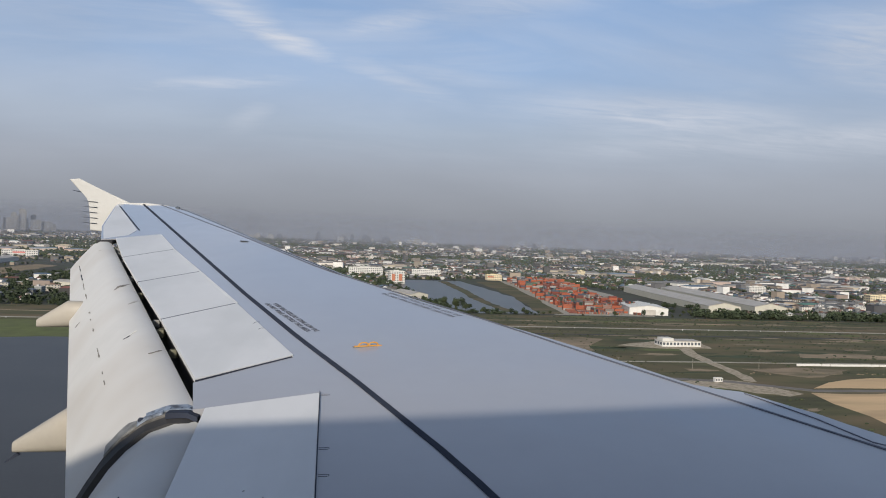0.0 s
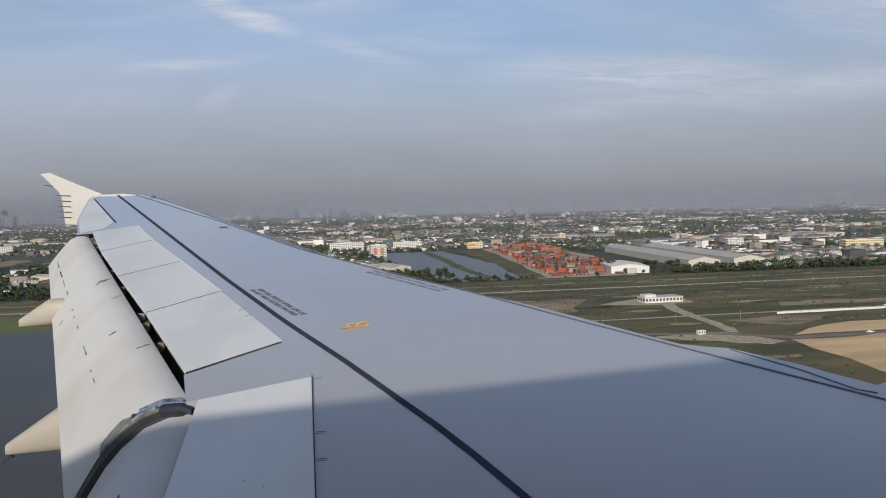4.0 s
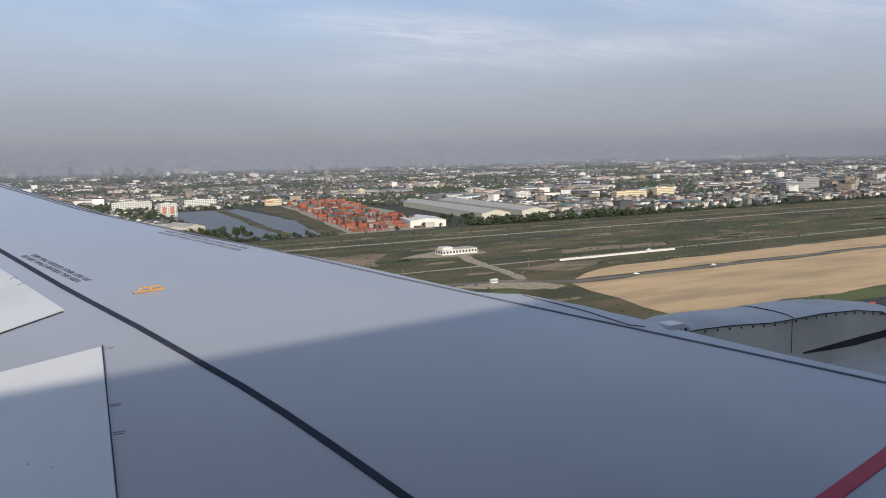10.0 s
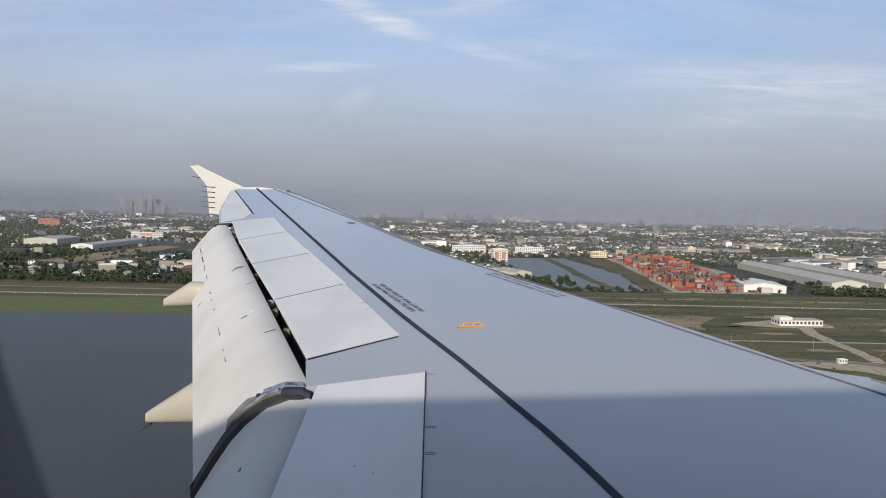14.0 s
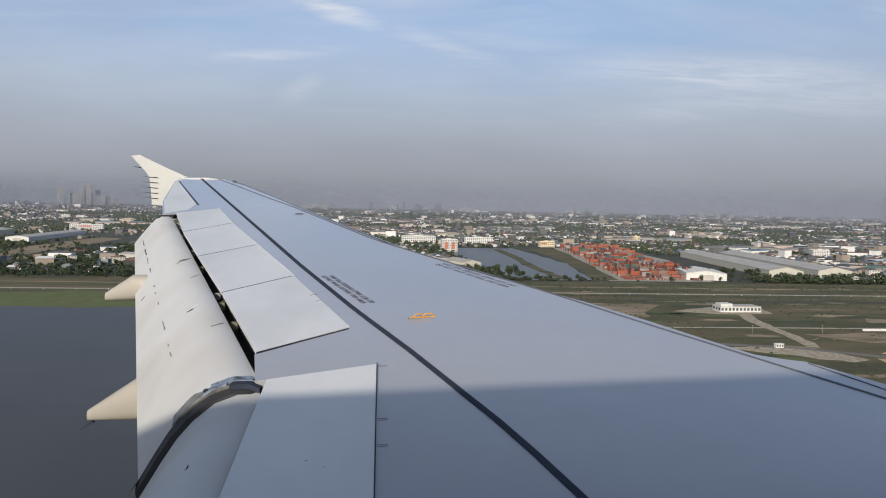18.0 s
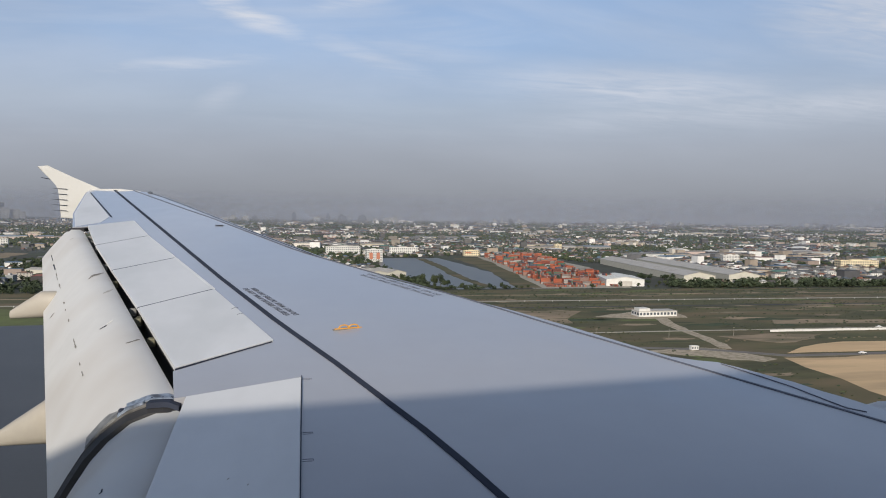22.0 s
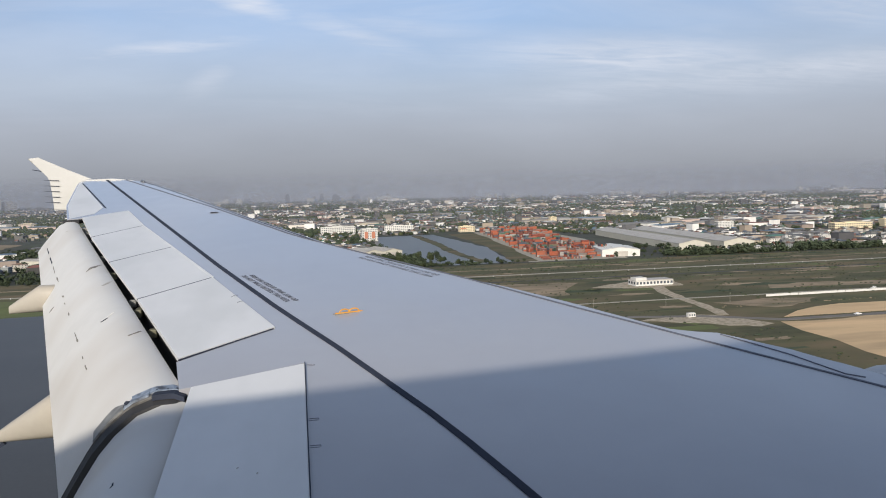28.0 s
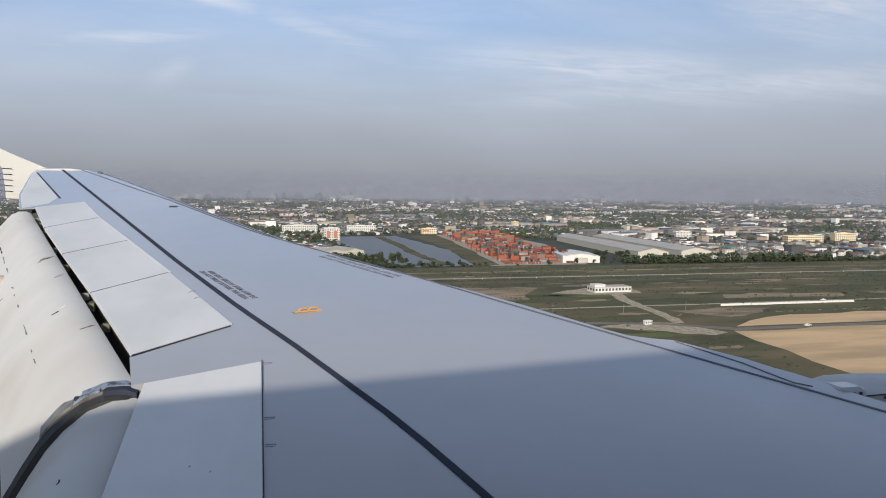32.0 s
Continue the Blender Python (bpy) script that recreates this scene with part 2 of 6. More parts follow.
seam = material("dark sealant", (0.030, 0.036, 0.055), 0.75, 0.0, 0.2, 6.0, spec=0.2)
thin_seam = material("grey panel joint", (0.12, 0.13, 0.16), 0.75, 0.0, 0.2, 6.0, spec=0.2)
# Near-black colour that stands in for shade inside the gaps.
cavity = material("near-black gap shade", (0.025, 0.025, 0.028), 0.8, 0.0, 0.4, 4.0)
steel = material("worn bare metal", (0.125, 0.12, 0.115), 0.6, 0.2, 0.4, 9.0, dirt=(0.045, 0.04, 0.035), dirt_amount=0.9, dirt_scale=1.6)
blue_plate = material("blued metal plate", (0.23, 0.275, 0.345), 0.45, 0.2, 0.4, 9.0, dirt=(0.05, 0.052, 0.06), dirt_amount=0.95, dirt_scale=2.2)
grey_plate = material("dull grey plate", (0.21, 0.212, 0.21), 0.6, 0.1, 0.3, 9.0, dirt=(0.10, 0.098, 0.095), dirt_amount=0.85, dirt_scale=1.8)
scrape = material("brown scrape", (0.20, 0.185, 0.165), 0.7, 0.0, 0.3, 25.0)
pale_scrape = material("pale scrape", (0.74, 0.73, 0.70), 0.6, 0.0, 0.1, 25.0)
faint_scrape = material("faint scrape", (0.42, 0.40, 0.37), 0.6, 0.0, 0.1, 25.0)
old_metal = material("olive primed bracket", (0.13, 0.125, 0.085), 0.7, 0.0, 0.3, 9.0)
rubber = material("black rubber seal", (0.03, 0.03, 0.032), 0.6, 0.0, 0.3, 8.0)
yellow = material("yellow orange marking", (0.66, 0.31, 0.04), 0.5, 0.0, 0.12, 20.0)
stencil = material("dark blue stencil", (0.055, 0.06, 0.085), 0.6, 0.0, 0.15, 30.0)
red_line = material("red marking", (0.50, 0.03, 0.07), 0.5, 0.0, 0.12, 8.0)
nacelle_paint = material("nacelle grey", (0.55, 0.55, 0.54), 0.35, 0.1, 0.08, 1.5, dirt=(0.30, 0.30, 0.31), dirt_amount=0.5, dirt_scale=1.2)
cowl_metal = material("cowl bare metal", (0.42, 0.44, 0.47), 0.3, 0.8, 0.12, 2.0, dirt=(0.2, 0.2, 0.22), dirt_amount=0.5)
cabin_plastic = material("cabin wall plastic", (0.52, 0.53, 0.56), 0.6, 0.0, 0.06, 4.0)
hull_paint = material("white hull paint", (0.75, 0.75, 0.76), 0.4, 0.0, 0.05, 0.6)

grass = material("field grass", (0.062, 0.063, 0.024), 0.95, 0.0, 0.5, 0.05, 9.0, bump=0.1, dirt=(0.145, 0.105, 0.055), dirt_amount=0.9, dirt_scale=0.45, stretch=(0.35, 1.0, 1.0))
verge = material("bright wet grass", (0.095, 0.115, 0.032), 0.95, 0.0, 0.25, 0.08, 9.0, dirt=(0.09, 0.10, 0.04), dirt_amount=0.6)
sand = material("graded sand", (0.56, 0.395, 0.225), 0.95, 0.0, 0.14, 0.04, 14.0, dirt=(0.35, 0.255, 0.15), dirt_amount=0.85, dirt_scale=1.2, stretch=(0.22, 1.0, 1.0))
dirt_soil = material("trampled soil", (0.25, 0.19, 0.125), 0.95, 0.0, 0.3, 0.07, 10.0, dirt=(0.11, 0.10, 0.055), dirt_amount=0.9, dirt_scale=1.2, stretch=(0.3, 1.0, 1.0))
asphalt = material("asphalt", (0.075, 0.075, 0.078), 0.85, 0.0, 0.18, 0.08, 12.0, dirt=(0.12, 0.115, 0.105), dirt_amount=0.7, dirt_scale=1.0, stretch=(0.12, 1.0, 1.0))
new_asphalt = material("fresh black asphalt", (0.032, 0.033, 0.036), 0.8, 0.0, 0.15, 0.1)
concrete = material("pale concrete", (0.32, 0.295, 0.245), 0.85, 0.0, 0.15, 0.1, dirt=(0.28, 0.26, 0.23), dirt_amount=0.5)
gravel = material("trampled tan gravel", (0.37, 0.315, 0.24), 0.95, 0.0, 0.2, 0.25, 8.0, dirt=(0.16, 0.14, 0.08), dirt_amount=0.8, dirt_scale=1.2)
site_road = material("grey site road", (0.16, 0.15, 0.135), 0.9, 0.0, 0.2, 0.1, dirt=(0.12, 0.11, 0.10), dirt_amount=0.6)
pond = material("still pond water", (0.048, 0.047, 0.045), 0.4, 0.0, 0.2, 0.02, 30.0, bump=0.02, spec=0.20)
canal_water = material("canal water", (0.058, 0.06, 0.055), 0.3, 0.0, 0.15, 0.02, 30.0, bump=0.01, spec=0.22)
city_floor = material("built up ground", (0.040, 0.043, 0.034), 0.95, 0.0, 0.4, 0.02, 14.0, dirt=(0.05, 0.065, 0.035), dirt_amount=0.85, dirt_scale=0.6)
foliage = material("tree leaves", (0.036, 0.052, 0.022), 0.9, 0.0, 0.35, 0.4, per="object",
                   palette=[(0.036, 0.052, 0.022), (0.028, 0.043, 0.020), (0.046, 0.060, 0.024), (0.032, 0.046, 0.025)])
far_foliage = material("far woods", (0.04, 0.055, 0.028), 0.95, 0.0, 0.35, 0.05, per="island",
                       palette=[(0.04, 0.055, 0.028), (0.03, 0.045, 0.024), (0.055, 0.066, 0.03), (0.045, 0.055, 0.035)])
far_foliage_plain = material("street tree leaves", (0.055, 0.072, 0.043), 0.95, 0.0, 0.3, 0.06, 9.0, spec=0.2)
bark = material("bark", (0.10, 0.075, 0.05), 0.95, 0.0, 0.3, 3.0)
WALLS = [(0.70, 0.68, 0.64), (0.62, 0.60, 0.57), (0.42, 0.39, 0.34), (0.27, 0.25, 0.22), (0.56, 0.53, 0.48), (0.19, 0.19, 0.185), (0.29, 0.24, 0.19), (0.15, 0.155, 0.155), (0.32, 0.275, 0.21), (0.22, 0.235, 0.235)]
ROOFS = [(0.085, 0.085, 0.09), (0.13, 0.13, 0.13), (0.17, 0.075, 0.05), (0.20, 0.20, 0.205), (0.08, 0.10, 0.13), (0.42, 0.42, 0.41), (0.15, 0.10, 0.08), (0.16, 0.165, 0.16)]
house_wall = material("rendered house wall", (0.6, 0.6, 0.55), 0.85, 0.0, 0.15, 0.3, per="object", palette=WALLS)
house_roof = material("house roof", (0.25, 0.2, 0.18), 0.75, 0.0, 0.2, 0.3, per="object", palette=ROOFS)
far_wall = material("far city walls", (0.5, 0.5, 0.48), 0.85, 0.0, 0.15, 0.1, per="island", palette=[(0.74, 0.72, 0.69), (0.27, 0.22, 0.19), (0.075, 0.075, 0.08), (0.24, 0.215, 0.18), (0.06, 0.06, 0.065), (0.50, 0.47, 0.42), (0.12, 0.115, 0.11), (0.05, 0.05, 0.05), (0.66, 0.65, 0.63), (0.30, 0.25, 0.20), (0.085, 0.085, 0.085), (0.14, 0.14, 0.145)])
far_roof = material("far city roofs", (0.3, 0.3, 0.3), 0.75, 0.0, 0.15, 0.1, per="island", palette=[(0.06, 0.06, 0.065), (0.09, 0.09, 0.09), (0.14, 0.06, 0.04), (0.19, 0.085, 0.07), (0.10, 0.15, 0.21), (0.09, 0.19, 0.16), (0.17, 0.17, 0.175), (0.06, 0.08, 0.11), (0.05, 0.05, 0.055), (0.08, 0.07, 0.065), (0.10, 0.10, 0.105), (0.12, 0.125, 0.13), (0.60, 0.60, 0.59)])
white_wall = material("white render", (0.62, 0.61, 0.58), 0.8, 0.0, 0.08, 0.4, dirt=(0.5, 0.48, 0.43), dirt_amount=0.4)
cream_wall = material("cream render", (0.66, 0.56, 0.38), 0.8, 0.0, 0.08, 0.4)
orange_panel = material("orange cladding", (0.44, 0.17, 0.10), 0.7, 0.0, 0.08, 0.5)
pink_wall = material("pink render", (0.62, 0.22, 0.20), 0.8, 0.0, 0.08, 0.5)
green_wall = material("green render", (0.28, 0.52, 0.36), 0.8, 0.0, 0.08, 0.5)
teal_wall = material("teal render", (0.22, 0.45, 0.48), 0.8, 0.0, 0.08, 0.5)
window_glass = material("dark window glass", (0.09, 0.10, 0.115), 0.25, 0.0, 0.2, 1.0)
shed_roof = material("corrugated grey roof", (0.43, 0.405, 0.37), 0.55, 0.0, 0.12, 0.2, dirt=(0.32, 0.29, 0.25), dirt_amount=0.6)
shed_wall = material("pale shed wall", (0.48, 0.46, 0.39), 0.8, 0.0, 0.1, 0.3)
white_roof = material("white metal roof", (0.66, 0.65, 0.61), 0.5, 0.0, 0.06, 0.2)
box_steel = material("painted container steel", (0.5, 0.13, 0.06), 0.6, 0.1, 0.14, 0.8, per="object", dirt=(0.22, 0.10, 0.06), dirt_amount=0.5,
                     palette=[(0.34, 0.085, 0.042), (0.36, 0.10, 0.05), (0.20, 0.05, 0.03), (0.33, 0.09, 0.045), (0.13, 0.045, 0.035), (0.25, 0.15, 0.12), (0.30, 0.29, 0.27), (0.06, 0.075, 0.10), (0.17, 0.16, 0.15), (0.23, 0.07, 0.045), (0.06, 0.12, 0.085), (0.28, 0.08, 0.04)])
far_box = material("far container steel", (0.4, 0.12, 0.06), 0.6, 0.1, 0.14, 0.8, per="island",
                   palette=[(0.34, 0.085, 0.042), (0.36, 0.10, 0.05), (0.20, 0.05, 0.03), (0.33, 0.09, 0.045), (0.13, 0.045, 0.035), (0.25, 0.15, 0.12), (0.30, 0.29, 0.27), (0.06, 0.075, 0.10), (0.17, 0.16, 0.15), (0.23, 0.07, 0.045), (0.06, 0.12, 0.085), (0.28, 0.08, 0.04)])
estate_wall = material("sunlit estate walls", (0.6, 0.57, 0.52), 0.85, 0.0, 0.12, 0.05, per="island", palette=[(0.66, 0.61, 0.55), (0.58, 0.45, 0.39), (0.62, 0.61, 0.58), (0.33, 0.30, 0.26), (0.46, 0.40, 0.31), (0.25, 0.24, 0.23)])
pale_roof = material("pale works roofs", (0.4, 0.38, 0.34), 0.7, 0.0, 0.12, 0.05, per="island", palette=[(0.34, 0.315, 0.28), (0.25, 0.23, 0.205), (0.46, 0.45, 0.425), (0.20, 0.20, 0.20), (0.28, 0.25, 0.215), (0.20, 0.26, 0.32), (0.16, 0.16, 0.16)])
tower_wall = material("pale tower concrete", (0.30, 0.30, 0.30), 0.8, 0.0, 0.1, 0.05)

# ---- building blocks ----


def data_of(name, verts, faces, mats, smooth=False):
    me = bpy.data.meshes.new(name)
    me.from_pydata([tuple(v) for v in verts], [], [tuple(f) for f in faces])
    for m in mats if isinstance(mats, (list, tuple)) else [mats]:
        me.materials.append(m)
    if smooth:
        me.polygons.foreach_set("use_smooth", [True] * len(me.polygons))
    me.update()
    return me


def part(name, me, parent, label="", at=None):
    ob = new(name, me)
    ob.parent = parent
    if at is not None:
        ob.matrix_basis = at
    if label:
        ob["label"] = label
    return ob


def thing(name, label, category, at=None, group="", kind=""):
    ob = new(name)
    if at is not None:
        ob.matrix_basis = at
    return tagged(ob, label, category, group, kind)


def solid(name, me, label, category, at=None, group="", kind=""):
    ob = new(name, me)
    if at is not None:
        ob.matrix_basis = at
    return tagged(ob, label, category, group, kind)


def from_bm(name, bm, mats, smooth=False):
    bmesh.ops.recalc_face_normals(bm, faces=bm.faces)
    me = bpy.data.meshes.new(name)
    bm.to_mesh(me)
    bm.free()
    for m in mats if isinstance(mats, (list, tuple)) else [mats]:
        me.materials.append(m)
    if smooth:
        me.polygons.foreach_set("use_smooth", [True] * len(me.polygons))
    return me


def box_bm(bm, x0, x1, y0, y1, z0, z1):
    v = [bm.verts.new((x, y, z)) for z in (z0, z1) for x, y in ((x0, y0), (x1, y0), (x1, y1), (x0, y1))]
    for f in ((3, 2, 1, 0), (4, 5, 6, 7), (0, 1, 5, 4), (1, 2, 6, 5), (2, 3, 7, 6), (3, 0, 4, 7)):
        bm.faces.new([v[k] for k in f])


def box_me(name, x0, x1, y0, y1, z0, z1, mat, bevel=0.0):
    bm = bmesh.new()
    box_bm(bm, x0, x1, y0, y1, z0, z1)
    if bevel:
        bmesh.ops.bevel(bm, geom=bm.edges[:], offset=bevel, segments=2, profile=0.5, affect="EDGES")
    return from_bm(name, bm, mat)


def slab(name, outline, top, depth, mat, bevel=0.0):
    """A plate: a plan outline [(x, y)] whose upper face follows top(x, y), depth thick."""
    bm = bmesh.new()
    up = [bm.verts.new((x, y, top(x, y))) for x, y in outline]
    dn = [bm.verts.new((x, y, top(x, y) - depth)) for x, y in outline]
    bm.faces.new(up)
    bm.faces.new(dn[::-1])
    for k in range(len(up)):
        j = (k + 1) % len(up)
        bm.faces.new((up[k], dn[k], dn[j], up[j]))
    bmesh.ops.recalc_face_normals(bm, faces=bm.faces)
    if bevel:
        edges = [e for e in bm.edges if all(v in set(up) for v in e.verts)]
        bmesh.ops.bevel(bm, geom=edges, offset=bevel, segments=2, profile=0.5, affect="EDGES")
    bmesh.ops.triangulate(bm, faces=[f for f in bm.faces if len(f.verts) > 4])
    return from_bm(name, bm, mat)


def loft(name, rings, mat, smooth=True, caps=True):
    """A skin over rings of equally many points."""
    n = len(rings[0])
    verts = [p for r in rings for p in r]
    faces = [(i * n + k, i * n + (k + 1) % n, (i + 1) * n + (k + 1) % n, (i + 1) * n + k) for i in range(len(rings) - 1) for k in range(n)]
    if caps:
        faces += [tuple(range(n))[::-1], tuple((len(rings) - 1) * n + k for k in range(n))]
    me = data_of(name, verts, faces, mat)
    bm = bmesh.new()
    bm.from_mesh(me)
    bmesh.ops.recalc_face_normals(bm, faces=bm.faces)
    for f in bm.faces:
        f.smooth = smooth and len(f.verts) == 4
    bm.to_mesh(me)
    bm.free()
    if smooth:
        me.set_sharp_from_angle(angle=radians(38))
    return me


def along(points, t):
    """The point at t (0 to 1) of a polyline, by its length."""
    pts = [Vector(p) for p in points]
    lens = [(b - a).length for a, b in zip(pts, pts[1:])]
    d = t * sum(lens)
    for a, b, s in zip(pts, pts[1:], lens):
        if d <= s:
            return a.lerp(b, d / s)
        d -= s
    return pts[-1]


def ribbon(name, points, width, lift, mat, deep=0.003):
    """A thin raised band along a plan line on the wing's upper skin."""
    pts = [Vector(p) for p in points]
    left, right = [], []
    for k, p in enumerate(pts):
        d = (pts[min(k + 1, len(pts) - 1)] - pts[max(k - 1, 0)]).normalized()
        w = Vector((-d.y, d.x)) * width / 2
        left.append(p + w)
        right.append(p - w)
    return slab(name, left + right[::-1], lambda x, y: wing_z(x, y) + lift, deep, mat)


# ---- the aircraft ----


def wing_z(x, y):
    return -0.8936 + 0.1357 * (y - 7.1)


LEAD = [(-3.30, 16.72), (-2.95, 16.45), (-2.54, 15.80), (-1.97, 14.64), (-0.65, 11.82), (0.19, 10.10), (0.83, 8.98), (1.34, 8.26), (1.74, 7.74), (2.07, 7.24), (2.34, 6.78), (2.47, 6.56), (2.57, 6.41), (2.72, 6.32), (2.85, 6.27), (2.92, 6.18), (3.03, 6.02), (3.14, 5.87), (3.22, 5.70), (3.30, 5.57), (3.38, 5.41), (3.45, 5.22), (3.72, 4.70), (4.02, 4.20), (5.12, 1.7)]
LEAD_JOINT = [(-3.23, 16.70), (-1.88, 14.07), (-1.36, 13.10), (-0.06, 10.42), (0.62, 9.36), (1.31, 8.33), (1.72, 7.67), (2.03, 7.14), (2.31, 6.70), (2.55, 6.31), (2.77, 5.97), (2.97, 5.66), (3.14, 5.38), (3.26, 5.20), (3.64, 4.60), (3.93, 4.14), (5.0, 1.8)]
MAIN_SEAM = [(-3.57, 16.70), (-0.79, 9.00), (-0.19, 7.42), (0.21, 6.45), (0.50, 5.69), (0.68, 5.22), (0.85, 4.66), (0.96, 4.28), (1.60, 2.0)]
HINGE = [(-2.38, 12.69), (-1.93, 11.40), (-1.37, 9.98), (-0.80, 8.52), (-0.21, 6.95)]
SPOIL_END = [(-2.85, 12.19), (-2.37, 10.72), (-1.86, 9.33), (-1.32, 7.89), (-0.79, 6.41)]

wing = thing("wing", "long pale grey aircraft wing with dark seams and stencils", "aircraft wing")
skin_outline = [(-0.01, 1.7), (-0.01, 6.22), (-0.65, 5.95), (-0.72, 5.93), (-0.80, 6.38), (-0.21, 6.95)] + HINGE[::-1][1:] + [(-2.85, 12.19), (-3.02, 12.12), (-3.38, 13.40), (-3.96, 16.20), (-4.02, 16.70)] + LEAD
skin = part("upper_skin", slab("upper_skin", skin_outline, wing_z, 0.05, wing_paint), wing)
# the wing box below the upper skin


def at_span(line, y):
    pts = sorted((q[1], q[0]) for q in line)
    return float(np.interp(y, [p[0] for p in pts], [p[1] for p in pts]))


under = []
for y in (1.75, 3.0, 4.2, 5.6, 7.0, 9.0, 11.0, 12.6, 14.5, 16.4):
    fore, aft = at_span(LEAD, y) - 0.10, at_span([(0.15, 1.7), (0.15, 6.3), (0.0, 7.0), (-2.25, 12.7), (-3.2, 14.5), (-3.8, 16.5)], y)
    c, z = fore - aft, wing_z(0, y) - 0.052
    under.append([(fore, y, z), (fore - 0.05 * c, y, z - 0.06 * c), (fore - 0.3 * c, y, z - 0.115 * c), (fore - 0.6 * c, y, z - 0.10 * c), (aft, y, z - 0.05 * c), (aft, y, z)])
part("lower_skin", loft("lower_skin", under, panel_paint, smooth=False), wing, "pale grey underside of the wing")
# rounded nose along the leading edge, the drooped slats below it
nose = []
for x, y in LEAD[1:]:
    r = 0.05 + 0.012 * (17 - y)
    z = wing_z(x, y)
    ring = []
    for k in range(9):
        a = radians(90 - 22.5 * k)
        ring.append((x + 0.75 * r * math.cos(a) * 0.85, y + 0.75 * r * math.cos(a) * 0.45, z - r + r * math.sin(a)))
    ring += [(x - 0.4, y - 0.2, z - 2 * r), (x - 0.4, y - 0.2, z - 0.052)]
    nose.append(ring)
part("leading_edge", loft("leading_edge", nose, wing_paint), wing, "rounded grey leading edge")
part("main_seam", ribbon("main_seam", [tuple(along(MAIN_SEAM, k / 40)) for k in range(41)], 0.041, 0.006, seam, 0.007), wing, "dark blue black sealant line")
part("slat_joint", ribbon("slat_joint", [tuple(along(LEAD_JOINT, k / 40)) for k in range(41)], 0.022, 0.005, thin_seam, 0.006), wing)
part("edge_line", ribbon("edge_line", [tuple(along([(-2.90, 16.37), (-2.56, 15.78), (-1.99, 14.62), (-0.67, 11.80), (0.17, 10.08)], k / 30)) for k in range(31)], 0.014, 0.004, seam, 0.005), wing, "dark line along the leading edge")
part("slat_end_joint", ribbon("slat_end_joint", [(2.85, 6.23), (2.98, 5.97), (3.07, 5.78), (3.13, 5.58), (3.18, 5.42), (3.26, 5.35)], 0.007, 0.005, thin_seam, 0.006), wing)
part("aileron", slab("aileron", [(-3.99, 16.62), (-3.90, 16.24), (-2.80, 13.10), (-2.78, 12.55), (-3.00, 12.16), (-3.36, 13.40), (-3.94, 16.20)], lambda x, y: wing_z(x, y) + 0.003, 0.02, panel_paint, 0.001), wing, "paler grey aileron panel")
part("aileron_joint", ribbon("aileron_joint", [(-3.87, 16.19), (-2.76, 13.07)], 0.020, 0.005, seam, 0.006), wing)
part("red_line", ribbon("red_line", [(4.60, 4.00), (3.12, 3.60), (2.53, 3.465), (1.4, 3.2)], 0.066, 0.006, red_line, 0.007), wing, "red painted boundary line")

# spoilers: raised plates behind the hinge line
for k in range(4):
    a, b, c, d = (Vector(p) for p in (HINGE[k], HINGE[k + 1], SPOIL_END[k + 1], SPOIL_END[k]))
    u = (b - a).normalized() * 0.010
    lift = lambda x, y: wing_z(x, y) + 0.012
    sp = part("spoiler", slab("spoiler", [a + u, b - u, c - u, d + u], lift, 0.03, panel_paint, 0.0015), wing, "pale grey spoiler panel")
part("inboard_spoiler", slab("inboard_spoiler", [(-0.014, 6.19), (-0.655, 5.93), (-0.635, 2.2), (-0.014, 2.2)], lambda x, y: wing_z(x, y) + 0.010, 0.03, panel_paint, 0.004), wing, "pale grey inboard spoiler panel")
part("spoiler_joint", ribbon("spoiler_joint", [(-0.012, 6.21), (-0.012, 2.2)], 0.005, 0.0115, seam, 0.012), wing)
for k in range(5):
    a, b = Vector(HINGE[k]), Vector(SPOIL_END[k])
    # Joints between spoilers; the last, darker ribbon paints the inboard edge's shadow line.
    part("spoiler_gap", ribbon("spoiler_gap", [a.lerp(b, 0.02), b], 0.012 if k < 4 else 0.014, 0.0125 if 0 < k < 4 else 0.004, thin_seam if k < 4 else seam, 0.012), wing)
for y in (6.17, 5.39, 5.09, 4.3):
    bm = bmesh.new()
    for off in (-0.009, 0.012):
        z = wing_z(0, y + off)
        box_bm(bm, -0.004, 0.048 if off > 0 else 0.040, y + off - 0.0011, y + off + 0.0011, z - 0.002, z + 0.002)
    box_bm(bm, 0.045, 0.048, y - 0.004, y + 0.0135, wing_z(0, y) - 0.006, wing_z(0, y) + 0.004)
    part("spoiler_hinge", from_bm("spoiler_hinge", bm, thin_seam), wing)

# Thin pale ribbon along the front edge of the outer spoilers.
pale_edge = material("pale edge strip", (0.66, 0.66, 0.66), 0.4, 0.0, 0.1, 5.0)
part("spoiler_front_edge", ribbon("spoiler_front_edge", [(-2.37, 12.66), (-1.925, 11.38), (-1.365, 9.96), (-0.80, 8.52)], 0.022, 0.014, pale_edge, 0.006), wing, "pale strip along the front edge of the spoilers")
for x, y, ln in [(-0.33, 4.92, 0.008), (-0.24, 4.86, 0.006), (-0.58, 7.80, 0.05), (-0.52, 7.62, 0.04)]:
    part("scuff", ribbon("scuff", [(x, y), (x + ln * 0.4, y + ln), (x + ln, y + ln * 1.1)], 0.0022, 0.0145, faint_scrape if ln < 0.02 else thin_seam, 0.004), wing)

